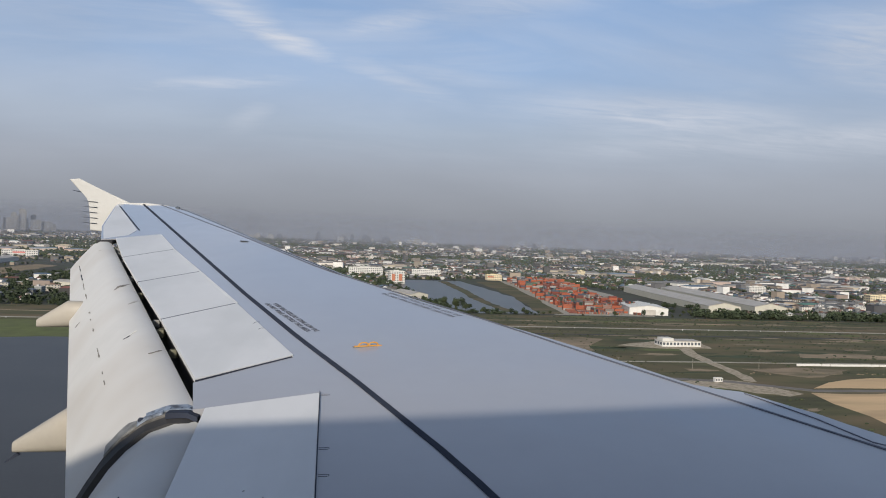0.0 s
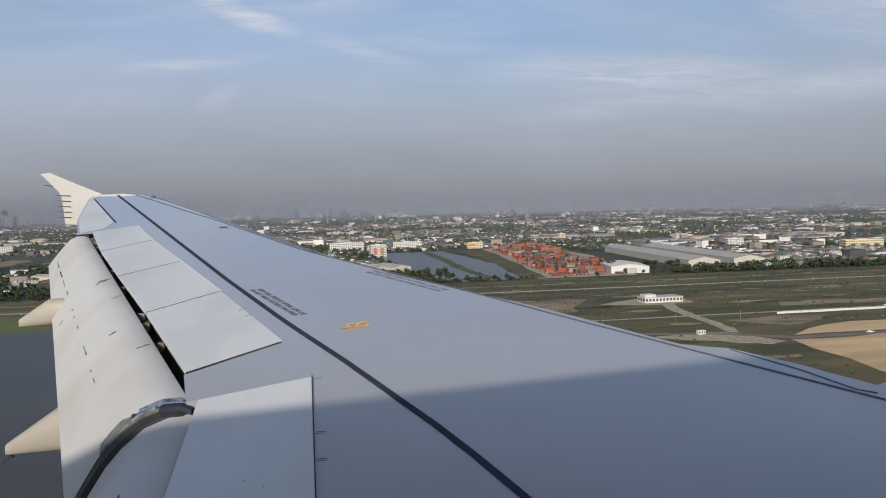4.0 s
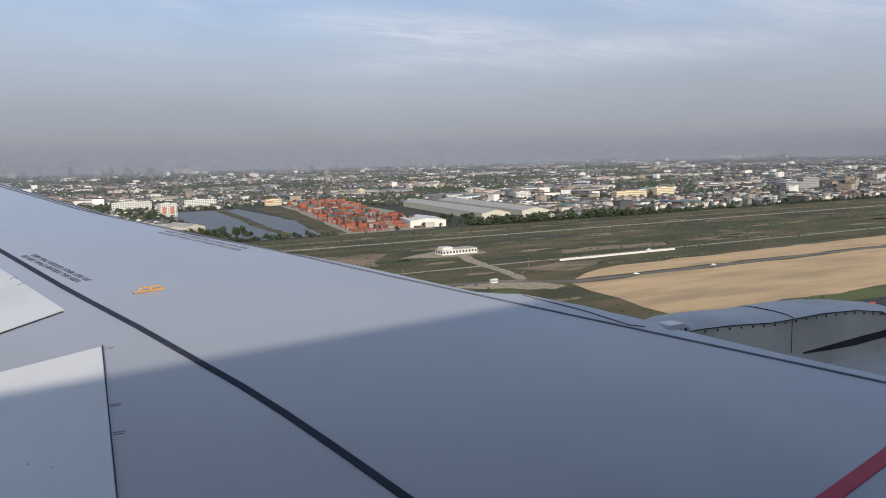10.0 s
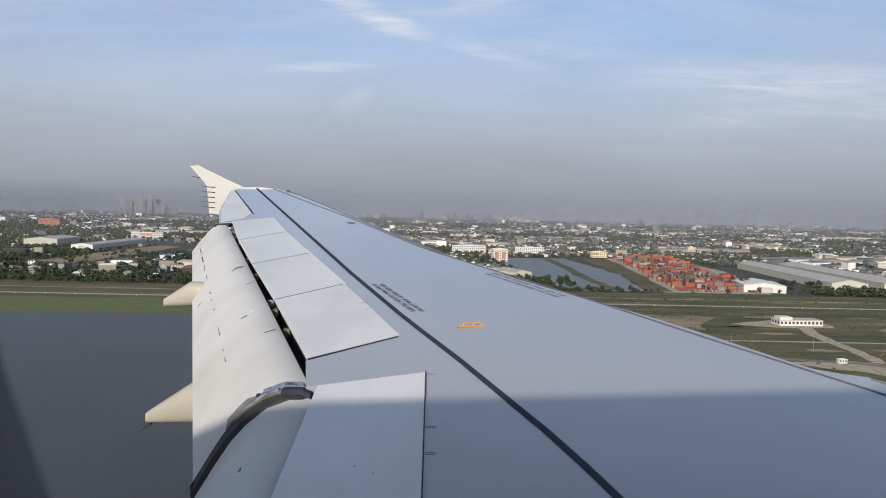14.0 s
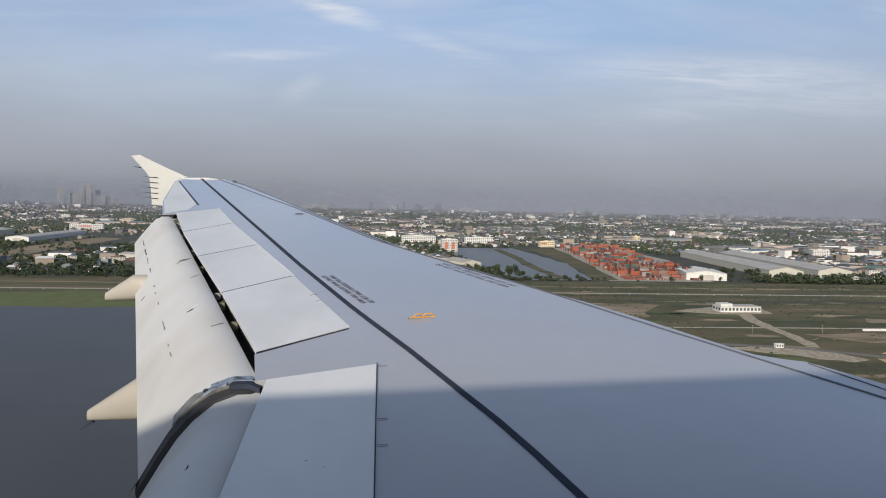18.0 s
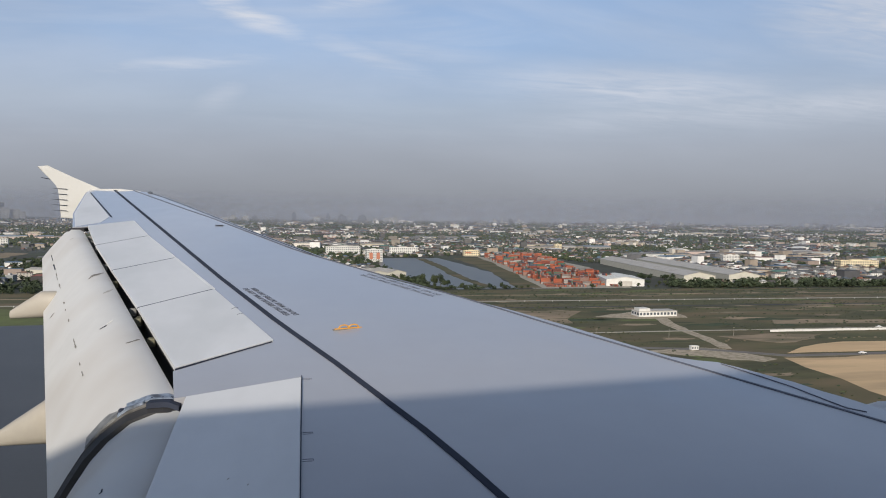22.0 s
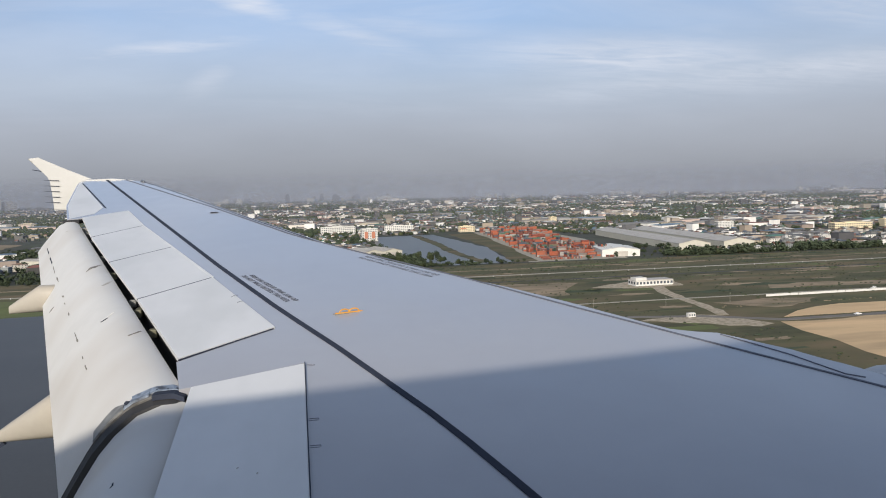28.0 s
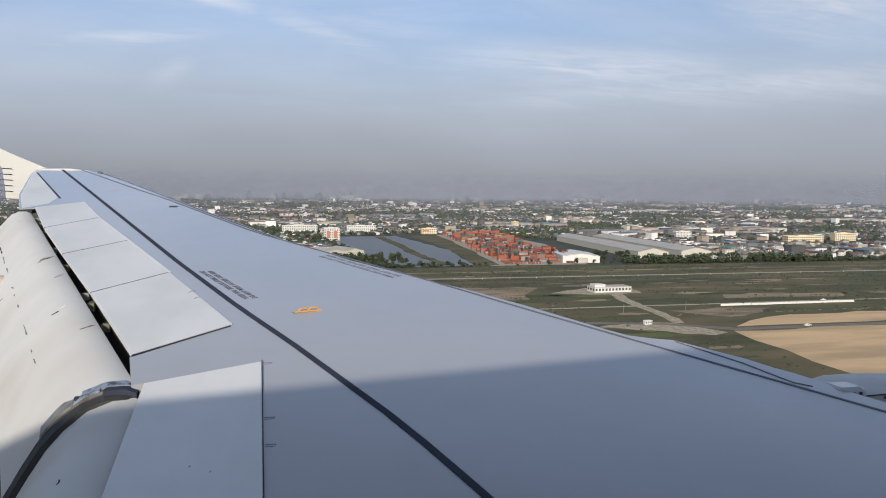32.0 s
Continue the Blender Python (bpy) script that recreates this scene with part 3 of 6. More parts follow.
# near-black slab under the spoilers: paints the shade of the gap ahead of the flaps
part("flap_cove", slab("flap_cove", [(-0.25, 5.9), (-0.60, 5.97), (-0.72, 6.38), (-2.78, 12.10), (-2.3, 12.5), (-0.15, 7.0)], lambda x, y: wing_z(x, y) - 0.055, 0.25, cavity), wing, "near-black slab standing in for the shaded gap under the spoilers")

# outboard flap: lofted between its two end profiles, thick and drooped
FLAP_IN = [(-0.672, -1.13), (-0.692, -1.087), (-0.742, -1.064), (-0.85, -1.068), (-0.98, -1.118), (-1.10, -1.217), (-1.19, -1.32), (-1.28, -1.46), (-1.40, -1.66)]
FLAP_OUT = [(-2.86, -0.31), (-2.88, -0.268), (-2.93, -0.244), (-3.03, -0.243), (-3.11, -0.293), (-3.18, -0.37), (-3.25, -0.45), (-3.32, -0.535), (-3.39, -0.63)]


def flap_ring(prof, y, thick):
    low = [(x + thick * (0.25 + 0.75 * (1 - k / 8)) * 0.5, z - thick * (1 - (k / 8) ** 2) - 0.012) for k, (x, z) in enumerate(prof)]
    return [(x, y, z) for x, z in prof] + [(x, y, z) for x, z in low[::-1]]


def flap_mix(f, y, thick=0.16):
    return flap_ring([(a[0] + (b[0] - a[0]) * f, a[1] + (b[1] - a[1]) * f) for a, b in zip(FLAP_IN, FLAP_OUT)], y, thick)


flap = part("outboard_flap", loft("outboard_flap", [flap_mix(f, 5.97 + 6.13 * f, 0.16 - 0.05 * f) for f in [k / 16 for k in range(17)]], flap_paint), wing, "weathered pale flap extended and drooped")
# end rib: bare metal rail, and a black seal and shade band along the flap's inner end
ARC = [(x, z, 0) for x, z in FLAP_IN[1:]]
rail_rings = []
for k in range(25):
    p = along(ARC, k / 24)
    w = 0.082 if k < 15 else 0.082 - 0.005 * (k - 14)
    rail_rings.append([(p.x, 5.965, p.y + 0.004), (p.x, 5.965 - w * 0.6, p.y - 0.002), (p.x, 5.965 - w * 0.75, p.y - 0.022), (p.x, 5.965 - w, p.y - 0.002), (p.x + 0.02, 5.965 - w, p.y - 0.12), (p.x + 0.02, 5.965, p.y - 0.12)])
rail = part("flap_end_rail", loft("flap_end_rail", rail_rings, steel), wing, "worn brownish metal rail at the flap end")


def cover_plate(f0, f1, n, inner, outer, mat, label, up=0.012, skew=0.0):
    """A thin plate bent along the rail, from inner to outer across it; skew drops its outer corner at the lower end."""
    rings = []
    for k in range(n + 1):
        g = k / n
        p = along(ARC, f0 + (f1 - f0) * g)
        out = outer - skew * max(0, 1 - 4 * g)
        a = (p.x - 0.3 * max(0, out - 5.965), out, p.y + up + 0.165 * (out - 5.965))
        b = (p.x, inner, p.y + up)
        rings.append([a, b, (b[0], b[1], b[2] - 0.03), (a[0], a[1], a[2] - 0.03)])
    return part("rail_plate", loft("rail_plate", rings, mat, smooth=False), rail, label)


cover_plate(0.36, 0.60, 8, 5.925, 6.055, grey_plate, "dull grey riveted cover plate", 0.014, 0.05)
cover_plate(0.0, 0.30, 10, 5.955, 6.025, blue_plate, "bluish worn metal cover plate", 0.010)
cover_plate(0.20, 0.36, 6, 5.93, 5.985, blue_plate, "bluish worn metal cover plate", 0.013)
cover_plate(-0.01, 0.17, 6, 5.86, 5.95, seam, "dark grimy metal cover plate", 0.010)
for f in (0.05, 0.10, 0.16, 0.22, 0.28, 0.40, 0.45, 0.50, 0.56):
    p = along(ARC, f)
    part("bolt", box_me("bolt", p.x - 0.006, p.x + 0.006, 5.970, 5.982, p.y + 0.002, p.y + 0.014, seam, 0.002), rail)
p = along(ARC, 0.325)
part("dark_patch", box_me("dark_patch", p.x - 0.025, p.x + 0.025, 5.945, 5.985, p.y + 0.004, p.y + 0.020, seam, 0.003), rail)
# Black band: the seal and the shadow below the rail, painted as one.
seal = []
for k in range(25):
    p = along(ARC, k / 24)
    w = 0.082 if k < 15 else 0.082 - 0.005 * (k - 14)
    y0 = 5.967 - w
    seal.append([(p.x - 0.002, y0, p.y - 0.012), (p.x + 0.010, y0 - 0.05, p.y - 0.040), (p.x + 0.04, y0 - 0.05, p.y - 0.16), (p.x + 0.03, y0, p.y - 0.14)])
part("rubber_seal", loft("rubber_seal", seal, rubber, smooth=False), rail, "black band of seal and painted shade between the flaps")
tip_ = FLAP_IN[-1]
part("rail_tip", loft("rail_tip", [[(tip_[0] + a, 5.955 - 0.05 * s_, tip_[1] + b) for a, b in ((0.05 * (1 - s_), 0.07 * (1 - s_)), (0.07 * (1 - s_), 0.0), (-0.055 * s_, -0.09 * s_))] for s_ in (0.0, 1.0)], seam, smooth=False), rail, "dark pointed metal tip")
inboard = [[(x + 0.05, y, z - 0.04 - 0.1357 * (5.855 - y)) for x, yy, z in flap_ring(FLAP_IN, y, 0.2)] for y in (5.855, 5.80, 5.0, 4.0, 3.0, 2.1)]
part("inboard_flap", loft("inboard_flap", inboard, flap_paint), wing, "weathered pale inboard flap")
# Near-black slab paints the shade in the outer corner gap.
part("outer_gap", slab("outer_gap", [(-2.87, 12.10), (-2.84, 12.20), (-3.03, 12.14), (-3.06, 12.06)], lambda x, y: wing_z(x, y) - 0.012, 0.05, cavity), wing, "near-black slab standing in for the shaded gap at the outer flap corner")
# scuffs: two ends each (share of the span, share of the chord), breadth and tint


def flap_point(f, u):
    """A point on the flap's upper face and the direction out of it."""
    at = lambda g, h: along([tuple(q) for q in flap_mix(g, 5.97 + 6.13 * g)[:9]], h)
    p = at(f, u)
    nrm = (at(f, min(1, u + 0.03)) - at(f, max(0, u - 0.03))).cross(at(f + 0.02, u) - at(f - 0.02, u)).normalized()
    return p, (nrm if nrm.z > 0 else -nrm)


for f0, u0, f1, u1, wide, mat in [
        (0.925, 0.76, 0.865, 0.74, 0.014, seam), (0.825, 0.73, 0.77, 0.71, 0.022, seam), (0.74, 0.70, 0.685, 0.69, 0.012, scrape), (0.645, 0.67, 0.61, 0.66, 0.016, scrape),
        (0.515, 0.645, 0.50, 0.625, 0.016, scrape), (0.47, 0.63, 0.46, 0.63, 0.010, scrape), (0.41, 0.61, 0.395, 0.61, 0.014, scrape), (0.31, 0.59, 0.29, 0.585, 0.008, scrape),
        (0.288, 0.585, 0.268, 0.58, 0.016, scrape), (0.21, 0.57, 0.202, 0.57, 0.010, scrape), (0.178, 0.565, 0.163, 0.56, 0.011, scrape), (0.525, 0.88, 0.52, 0.80, 0.018, scrape),
        (0.525, 0.29, 0.555, 0.11, 0.045, scrape), (0.415, 0.21, 0.44, 0.10, 0.025, faint_scrape), (0.26, 0.34, 0.264, 0.28, 0.018, seam), (0.268, 0.28, 0.275, 0.22, 0.016, pale_scrape),
        (0.175, 0.20, 0.188, 0.10, 0.020, scrape), (0.90, 0.34, 0.895, 0.30, 0.02, faint_scrape)]:
    steps = 6
    rows = []
    for k in range(steps + 1):
        g = k / steps
        p, nrm = flap_point(f0 + (f1 - f0) * g, u0 + (u1 - u0) * g)
        q, _ = flap_point(f0 + (f1 - f0) * (g + 0.1), u0 + (u1 - u0) * (g + 0.1))
        side = nrm.cross(q - p).normalized() * wide * (0.25 + 0.75 * math.sin(math.pi * min(1, 0.12 + 0.8 * g))) * (0.8 + 0.4 * math.sin(7 * g + 9 * f0)) / 2
        rows.append([p + nrm * 0.004 - side, p + nrm * 0.004 + side, p + nrm * 0.001 + side, p + nrm * 0.001 - side])
    part("scuff", loft("scuff", rows, mat, smooth=False), flap)
rows = []
for k in range(6):
    g = k / 5
    p = Vector((-0.893, 5.018, -1.257)).lerp(Vector((-0.876, 5.08, -1.242)), 0.25 + 0.55 * g) + Vector((0.004 * math.sin(5 * g), 0, 0.003))
    w = 0.0015 + 0.0022 * math.sin(math.pi * g)
    rows.append([p + Vector((-w, 0, 0)), p + Vector((w, 0, 0)), p + Vector((w, 0, -0.004)), p + Vector((-w, 0, -0.004))])
part("scuff", loft("scuff", rows, seam, smooth=False), wing, "black scratch on the inboard flap")
# brackets in the slot ahead of the flap
for f, wide, mat in ((0.17, 0.07, old_metal), (0.27, 0.16, old_metal), (0.32, 0.04, grey_plate), (0.50, 0.06, old_metal), (0.64, 0.03, grey_plate), (0.80, 0.09, grey_plate), (0.90, 0.07, grey_plate), (0.96, 0.08, grey_plate)):
    y = 6.40 + 5.75 * f
    x = float(np.interp(y, [6.41, 7.89, 9.33, 10.72, 12.19], [-0.79, -1.32, -1.86, -2.37, -2.85]))
    part("slot_bracket", box_me("slot_bracket", x - 0.01, x + 0.05, y - wide / 2, y + wide / 2, wing_z(x, y) - 0.15, wing_z(x, y) - 0.085, mat, 0.008), wing, "small metal bracket in the flap slot")

# flap track fairings
def fairing(y, tail, zt, fore, w):
    """A wedge-tailed pod: flat below, its back rising from a blunt tail, nose under the wing."""
    rings = []
    n = 14
    for k in range(n + 1):
        f = k / n
        x = tail + (fore - tail) * f
        d = x - tail
        top = min(zt + min(0.68 * d, 0.30 + 0.12 * d), wing_z(x, y) - 0.30)
        low = min(zt - 0.085 + 0.02 * d, top - 0.08)
        s_ = 1.0
        if f > 0.75:
            s_ = max(0.12, 1 - ((f - 0.75) / 0.25) ** 2)
        mid, half = (top + low) / 2, (top - low) / 2 * s_
        ww = w / 2 * min(1.0, 0.28 + 1.3 * d) * (0.4 + 0.6 * s_)
        rings.append([(x, y + ww * math.copysign(abs(math.cos(a)) ** 0.7, math.cos(a)), mid + half * math.copysign(abs(math.sin(a)) ** 0.7, math.sin(a))) for a in [2 * math.pi * q / 16 for q in range(16)]])
    return rings


for y, tail, zt, fore in [(7.60, -2.30, -1.69, 0.1), (9.80, -2.95, -1.025, -0.9)]:
    part("flap_track_fairing", loft("flap_track_fairing", fairing(y, tail, zt, fore, 0.28), fairing_paint), wing, "cream wedge-tailed flap track fairing")
part("drain_mast", data_of("drain_mast", [(-2.28, 7.60, -1.78), (-2.28, 7.63, -1.78), (-2.37, 7.615, -1.855), (-2.26, 7.60, -1.80), (-2.26, 7.63, -1.80), (-2.37, 7.615, -1.865)], [(0, 1, 2), (3, 5, 4), (0, 2, 5, 3), (1, 4, 5, 2), (0, 3, 4, 1)], seam), wing)

# wingtip fence with static wicks
fence_out = [(-5.03, 0.85), (-4.84, 0.875), (-4.40, 0.66), (-3.85, 0.42), (-3.95, 0.30), (-4.24, -0.10), (-4.34, -0.155), (-4.62, -0.135), (-4.64, 0.42), (-4.70, 0.50)]
bm = bmesh.new()
sides = [[bm.verts.new((x, 16.98 + s, z)) for x, z in fence_out] for s in (-0.03, 0.03)]
bm.faces.new(sides[0])
bm.faces.new(sides[1][::-1])
for k in range(len(fence_out)):
    j = (k + 1) % len(fence_out)
    bm.faces.new((sides[0][k], sides[1][k], sides[1][j], sides[0][j]))
bmesh.ops.bevel(bm, geom=[e for e in bm.edges if abs(e.verts[0].co.y - e.verts[1].co.y) < 0.01], offset=0.02, segments=2, profile=0.5, affect="EDGES")
bmesh.ops.triangulate(bm, faces=[f for f in bm.faces if len(f.verts) > 4])
fence = part("wingtip_fence", from_bm("wingtip_fence", bm, fence_paint), wing, "cream wingtip fence")
tip_rings = [[(x, y, z) for x, z in ((-3.1 - s, 0.40 + dz), (-3.5, 0.435 + dz), (-3.95, 0.42 + dz), (-4.02, 0.38 + dz), (-3.95, 0.30), (-3.5, 0.22), (-3.1 - s, 0.32))] for y, s, dz in ((16.70, 0.0, 0.0), (16.84, 0.2, 0.015), (16.96, 0.5, 0.01))]
part("tip_cap", loft("tip_cap", tip_rings, fence_paint), wing, "cream rounded wingtip cap")
for k in range(5):
    z = 0.44 - 0.105 * k
    a = (-4.58, 16.97, z)
    bm = bmesh.new()
    bmesh.ops.create_cone(bm, segments=6, radius1=0.0065, radius2=0.004, depth=0.26, matrix=Matrix.Translation((-4.62, 16.93, z - 0.01)) @ pose(0, 0, 0, 0, -87, 0))
    part("static_wick", from_bm("static_wick", bm, seam), fence)
bm = bmesh.new()
bmesh.ops.create_cone(bm, segments=6, radius1=0.012, radius2=0.006, depth=0.22, matrix=Matrix.Translation((-4.86, 16.98, 0.62)) @ pose(0, 0, 0, 0, -80, 0))
part("static_wick", from_bm("static_wick", bm, seam), fence)

bm = bmesh.new()
bmesh.ops.create_uvsphere(bm, u_segments=12, v_segments=8, radius=1.0, matrix=Matrix.Translation((-2.86, 16.32, wing_z(-2.86, 16.32) + 0.0)) @ pose(0, 0, 0, 0, 0, -60) @ Matrix.Diagonal((0.09, 0.04, 0.03, 1)))
part("tip_light", from_bm("tip_light", bm, window_glass, True), wing, "dark glass light at the wingtip")

# markings
def lettering(text, origin, toward, length, cap, mat, name):
    """Stencilled words on the upper skin: origin is the start of the line, toward the plan direction in which it reads."""
    cu = bpy.data.curves.new(name, "FONT")
    cu.body, cu.size, cu.extrude, cu.offset = text, 1.0, 0.02, 0.002
    cu.space_character = 1.22
    cu.materials.append(mat)
    tmp = bpy.data.objects.new(name, cu)
    scene.collection.objects.link(tmp)
    me = bpy.data.meshes.new_from_object(tmp.evaluated_get(bpy.context.evaluated_depsgraph_get()))
    bpy.data.objects.remove(tmp)
    xs, ys = [v.co.x for v in me.vertices], [v.co.y for v in me.vertices]
    sx, sy = length / (max(xs) - min(xs)), cap / max(ys)
    me.transform(Matrix.Diagonal((sx, sy, 0.03, 1)))
    d = Vector(toward).normalized()
    ex = Vector((d.x, d.y, 0.1357 * d.y)).normalized()
    nz = Vector((0, -0.1357, 1)).normalized()
    m = Matrix((ex, nz.cross(ex), nz)).transposed().to_4x4()
    m.translation = (origin[0], origin[1], wing_z(*origin) + 0.0016)
    return part(name, me, wing, "dark stencilled warning text", m)


lettering("DO NOT WALK OUTSIDE THIS AREA", (-0.555, 8.560), (0.42, -0.96), 1.03, 0.047, stencil, "stencil_text")
lettering("DO NOT WALK OUTSIDE THIS AREA", (-0.034, 7.650), (-0.42, 0.96), 1.03, 0.047, stencil, "stencil_text")
lettering("DO NOT WALK OUTSIDE THIS AREA", (0.56, 9.12), (0.60, -0.94), 1.10, 0.046, thin_seam, "stencil_text")
lettering("DO NOT WALK OUTSIDE THIS AREA", (1.255, 8.265), (-0.60, 0.94), 1.10, 0.046, thin_seam, "stencil_text")
me = box_me("vent_mark", -0.055, 0.055, -0.05, 0.05, 0, 0.004, thin_seam, 0.002)
part("vent_mark", me, wing, at=Matrix.Translation((-1.17, 12.38, wing_z(0, 12.38) + 0.002)))
# yellow raised tie-down fitting: a bar with two loops
fitting = part("yellow_fitting", box_me("yellow_fitting", 0.0, 0.225, -0.010, 0.010, 0.0, 0.011, yellow, 0.003), wing, "bright orange yellow tie-down fitting", Matrix.Translation((0.230, 7.20, wing_z(0, 7.20) + 0.002)) @ pose(0, 0, 0, 0, 0, 19))
for cx in (0.075, 0.155):
    rings = []
    for k in range(11):
        a = math.pi * k / 10
        c = Vector((cx + 0.040 * math.cos(a), 0, 0.010 + 0.023 * math.sin(a)))
        rad = Vector((math.cos(a), 0, math.sin(a)))
        rings.append([tuple(c + rad * (0.0052 * math.cos(b)) + Vector((0, 0.0052 * math.sin(b), 0))) for b in [2 * math.pi * q / 8 for q in range(8)]])
    part("loop", loft("loop", rings, yellow), fitting)

part("base_strip", box_me("base_strip", -0.012, 0.237, -0.018, 0.018, -0.004, 0.004, scrape, 0.002), fitting, "brown base strip")

# engine nacelle and pylon ahead of the leading edge
engine = thing("engine_nacelle", "grey engine cowl and pylon with rivet rows ahead of the wing", "aircraft engine")
prof = [(2.6, 0.55), (3.3, 0.80), (4.0, 0.98), (4.9, 1.10), (5.8, 1.16), (6.6, 1.14), (7.3, 1.06), (7.6, 0.95)]
rings = [[(x, 5.75 + r * math.cos(a), -2.74 - 0.045 * (x - 4) + r * math.sin(a)) for a in [2 * math.pi * k / 40 for k in range(40)]] for x, r in prof]
part("cowl", loft("cowl", rings, nacelle_paint), engine)
rings = [[(x, 5.75 + 1.004 * r * math.cos(a), -2.74 - 0.045 * (x - 4) + 1.004 * r * math.sin(a)) for a in [2 * math.pi * k / 40 for k in range(40)]] for x, r in ((7.0, 1.104), (7.3, 1.064), (7.55, 0.975), (7.68, 0.87))]
part("inlet_lip", loft("inlet_lip", rings, cowl_metal), engine, "bare metal inlet lip")
pyl = []
for x, w, zt, lip in ((3.4, 0.20, -1.32, 0.03), (3.7, 0.20, -1.258, 0.02), (3.92, 0.25, -1.232, 0.025), (4.22, 0.265, -1.238, 0.024), (4.62, 0.272, -1.256, 0.034), (4.86, 0.272, -1.264, 0.024), (5.2, 0.272, -1.271, 0.013), (5.6, 0.272, -1.287, 0.016), (5.93, 0.27, -1.318, 0.034), (6.18, 0.25, -1.352, 0.12), (6.43, 0.21, -1.42, 0.17), (6.62, 0.16, -1.475, 0.19), (6.88, 0.08, -1.55, 0.16), (7.1, 0.03, -1.64, 0.10)):
    zb = -1.9
    pyl.append([(x, 5.75 - w, zb), (x, 5.75 - w, zt - lip), (x, 5.75 - 0.75 * w, zt - 0.3 * lip), (x, 5.75 - 0.3 * w, zt), (x, 5.75 + 0.3 * w, zt), (x, 5.75 + 0.75 * w, zt - 0.3 * lip), (x, 5.75 + w, zt - lip), (x, 5.75 + w, zb)])
pylon = part("pylon", loft("pylon", [[r[0], r[1], r[6], r[7]] for r in pyl], nacelle_paint, smooth=False), engine, "flat grey pylon side panel")
cap = [[(x + 0.0, 5.75 + (y - 5.75) * 1.04, z + 0.002) for x, y, z in (r[1:7] + [(r[1][0], 5.75, r[1][2] - 0.03)])] for r in pyl[1:]]
cap_paint = material("weathered cap paint", (0.52, 0.52, 0.525), 0.38, 0.1, 0.2, 2.0, dirt=(0.22, 0.22, 0.23), dirt_amount=0.55, dirt_scale=1.0)
part("pylon_cap", loft("pylon_cap", cap, cap_paint), engine, "pale grey rounded pylon cap with soot stains")
# Black strip on the pylon side paints the gap's shade.
gap = [[(x, 5.47, z + h), (x, 5.47, z - h), (x, 5.60, z - h), (x, 5.60, z + h)] for x, z, h in ((4.98, -1.578, 0.006), (5.3, -1.574, 0.020), (5.6, -1.566, 0.030), (6.0, -1.548, 0.030), (6.42, -1.535, 0.016))]
part("pylon_gap", loft("pylon_gap", gap, cavity, smooth=False), engine, "black strip standing in for the shaded gap between pylon and cowl")
part("panel_joint", box_me("panel_joint", 4.84, 4.844, 5.4745, 5.50, -1.56, -1.29, seam), engine)
edge = [[(r[1][0], r[1][1] - 0.012, r[1][2] + 0.003), (r[1][0], r[1][1] - 0.012, r[1][2] - 0.003), (r[1][0], r[1][1] + 0.01, r[1][2] - 0.003), (r[1][0], r[1][1] + 0.01, r[1][2] + 0.003)] for r in pyl[1:]]
band = [[(x - 0.005, y, z + 0.008), (x + 0.005, y, z + 0.008), (x + 0.005, y, z - 0.012), (x - 0.005, y, z - 0.012)] for x, y, z in pyl[5][1:7]]
part("cap_joint", loft("cap_joint", band, seam, smooth=False), engine, "thin joint across the pylon cap")
part("cap_edge", loft("cap_edge", edge, seam, smooth=False), engine, "black joint below the pylon cap")
stub = part("slat_end", box_me("slat_end", 3.37, 3.57, 5.24, 5.43, -1.215, -1.125, wing_paint, 0.034), wing, "pale slat end beside the pylon")
for x in (3.45, 3.50):
    part("slot", box_me("slot", x, x + 0.020, 5.236, 5.25, -1.20, -1.15, seam), stub)
rv = data_of("rivet", [(0.010 * math.cos(k * math.pi / 3), 0.010 * math.sin(k * math.pi / 3), 0) for k in range(6)] + [(0, 0, 0.008)], [(k, (k + 1) % 6, 6) for k in range(6)], seam)
for k in range(22):
    f = k / 21
    x = 3.95 + 2.45 * f
    i = max(j for j in range(len(pyl) - 1) if pyl[j][0][0] <= x)
    g = (x - pyl[i][0][0]) / (pyl[i + 1][0][0] - pyl[i][0][0])
    a = Vector(pyl[i][1]).lerp(Vector(pyl[i + 1][1]), g)
    part("rivet", rv, pylon, at=Matrix.Translation(a + Vector((0, -0.004, -0.022))) @ pose(0, 0, 0, 75, 0, 0))

# fuselage shell round the eye, with the cabin window
fuselage = thing("fuselage", "rounded aircraft cabin shell with one oval window", "aircraft fuselage")
AX, AY, RAD, TAPER = -0.45, -0.129, 1.956, 0.058
WX, WZ, WA, WB, WP = 0.086, 0.05, 0.164, 0.195, 3.2


def oval(k, n, a, b):
    t = 2 * math.pi * k / n
    c, s = math.cos(t), math.sin(t)
    return WX + a * math.copysign(abs(c) ** (2 / WP), c), WZ + b * math.copysign(abs(s) ** (2 / WP), s)


def girth(x, r):
    return r + TAPER * max(-4.9, min(3.1, x - 0.9))


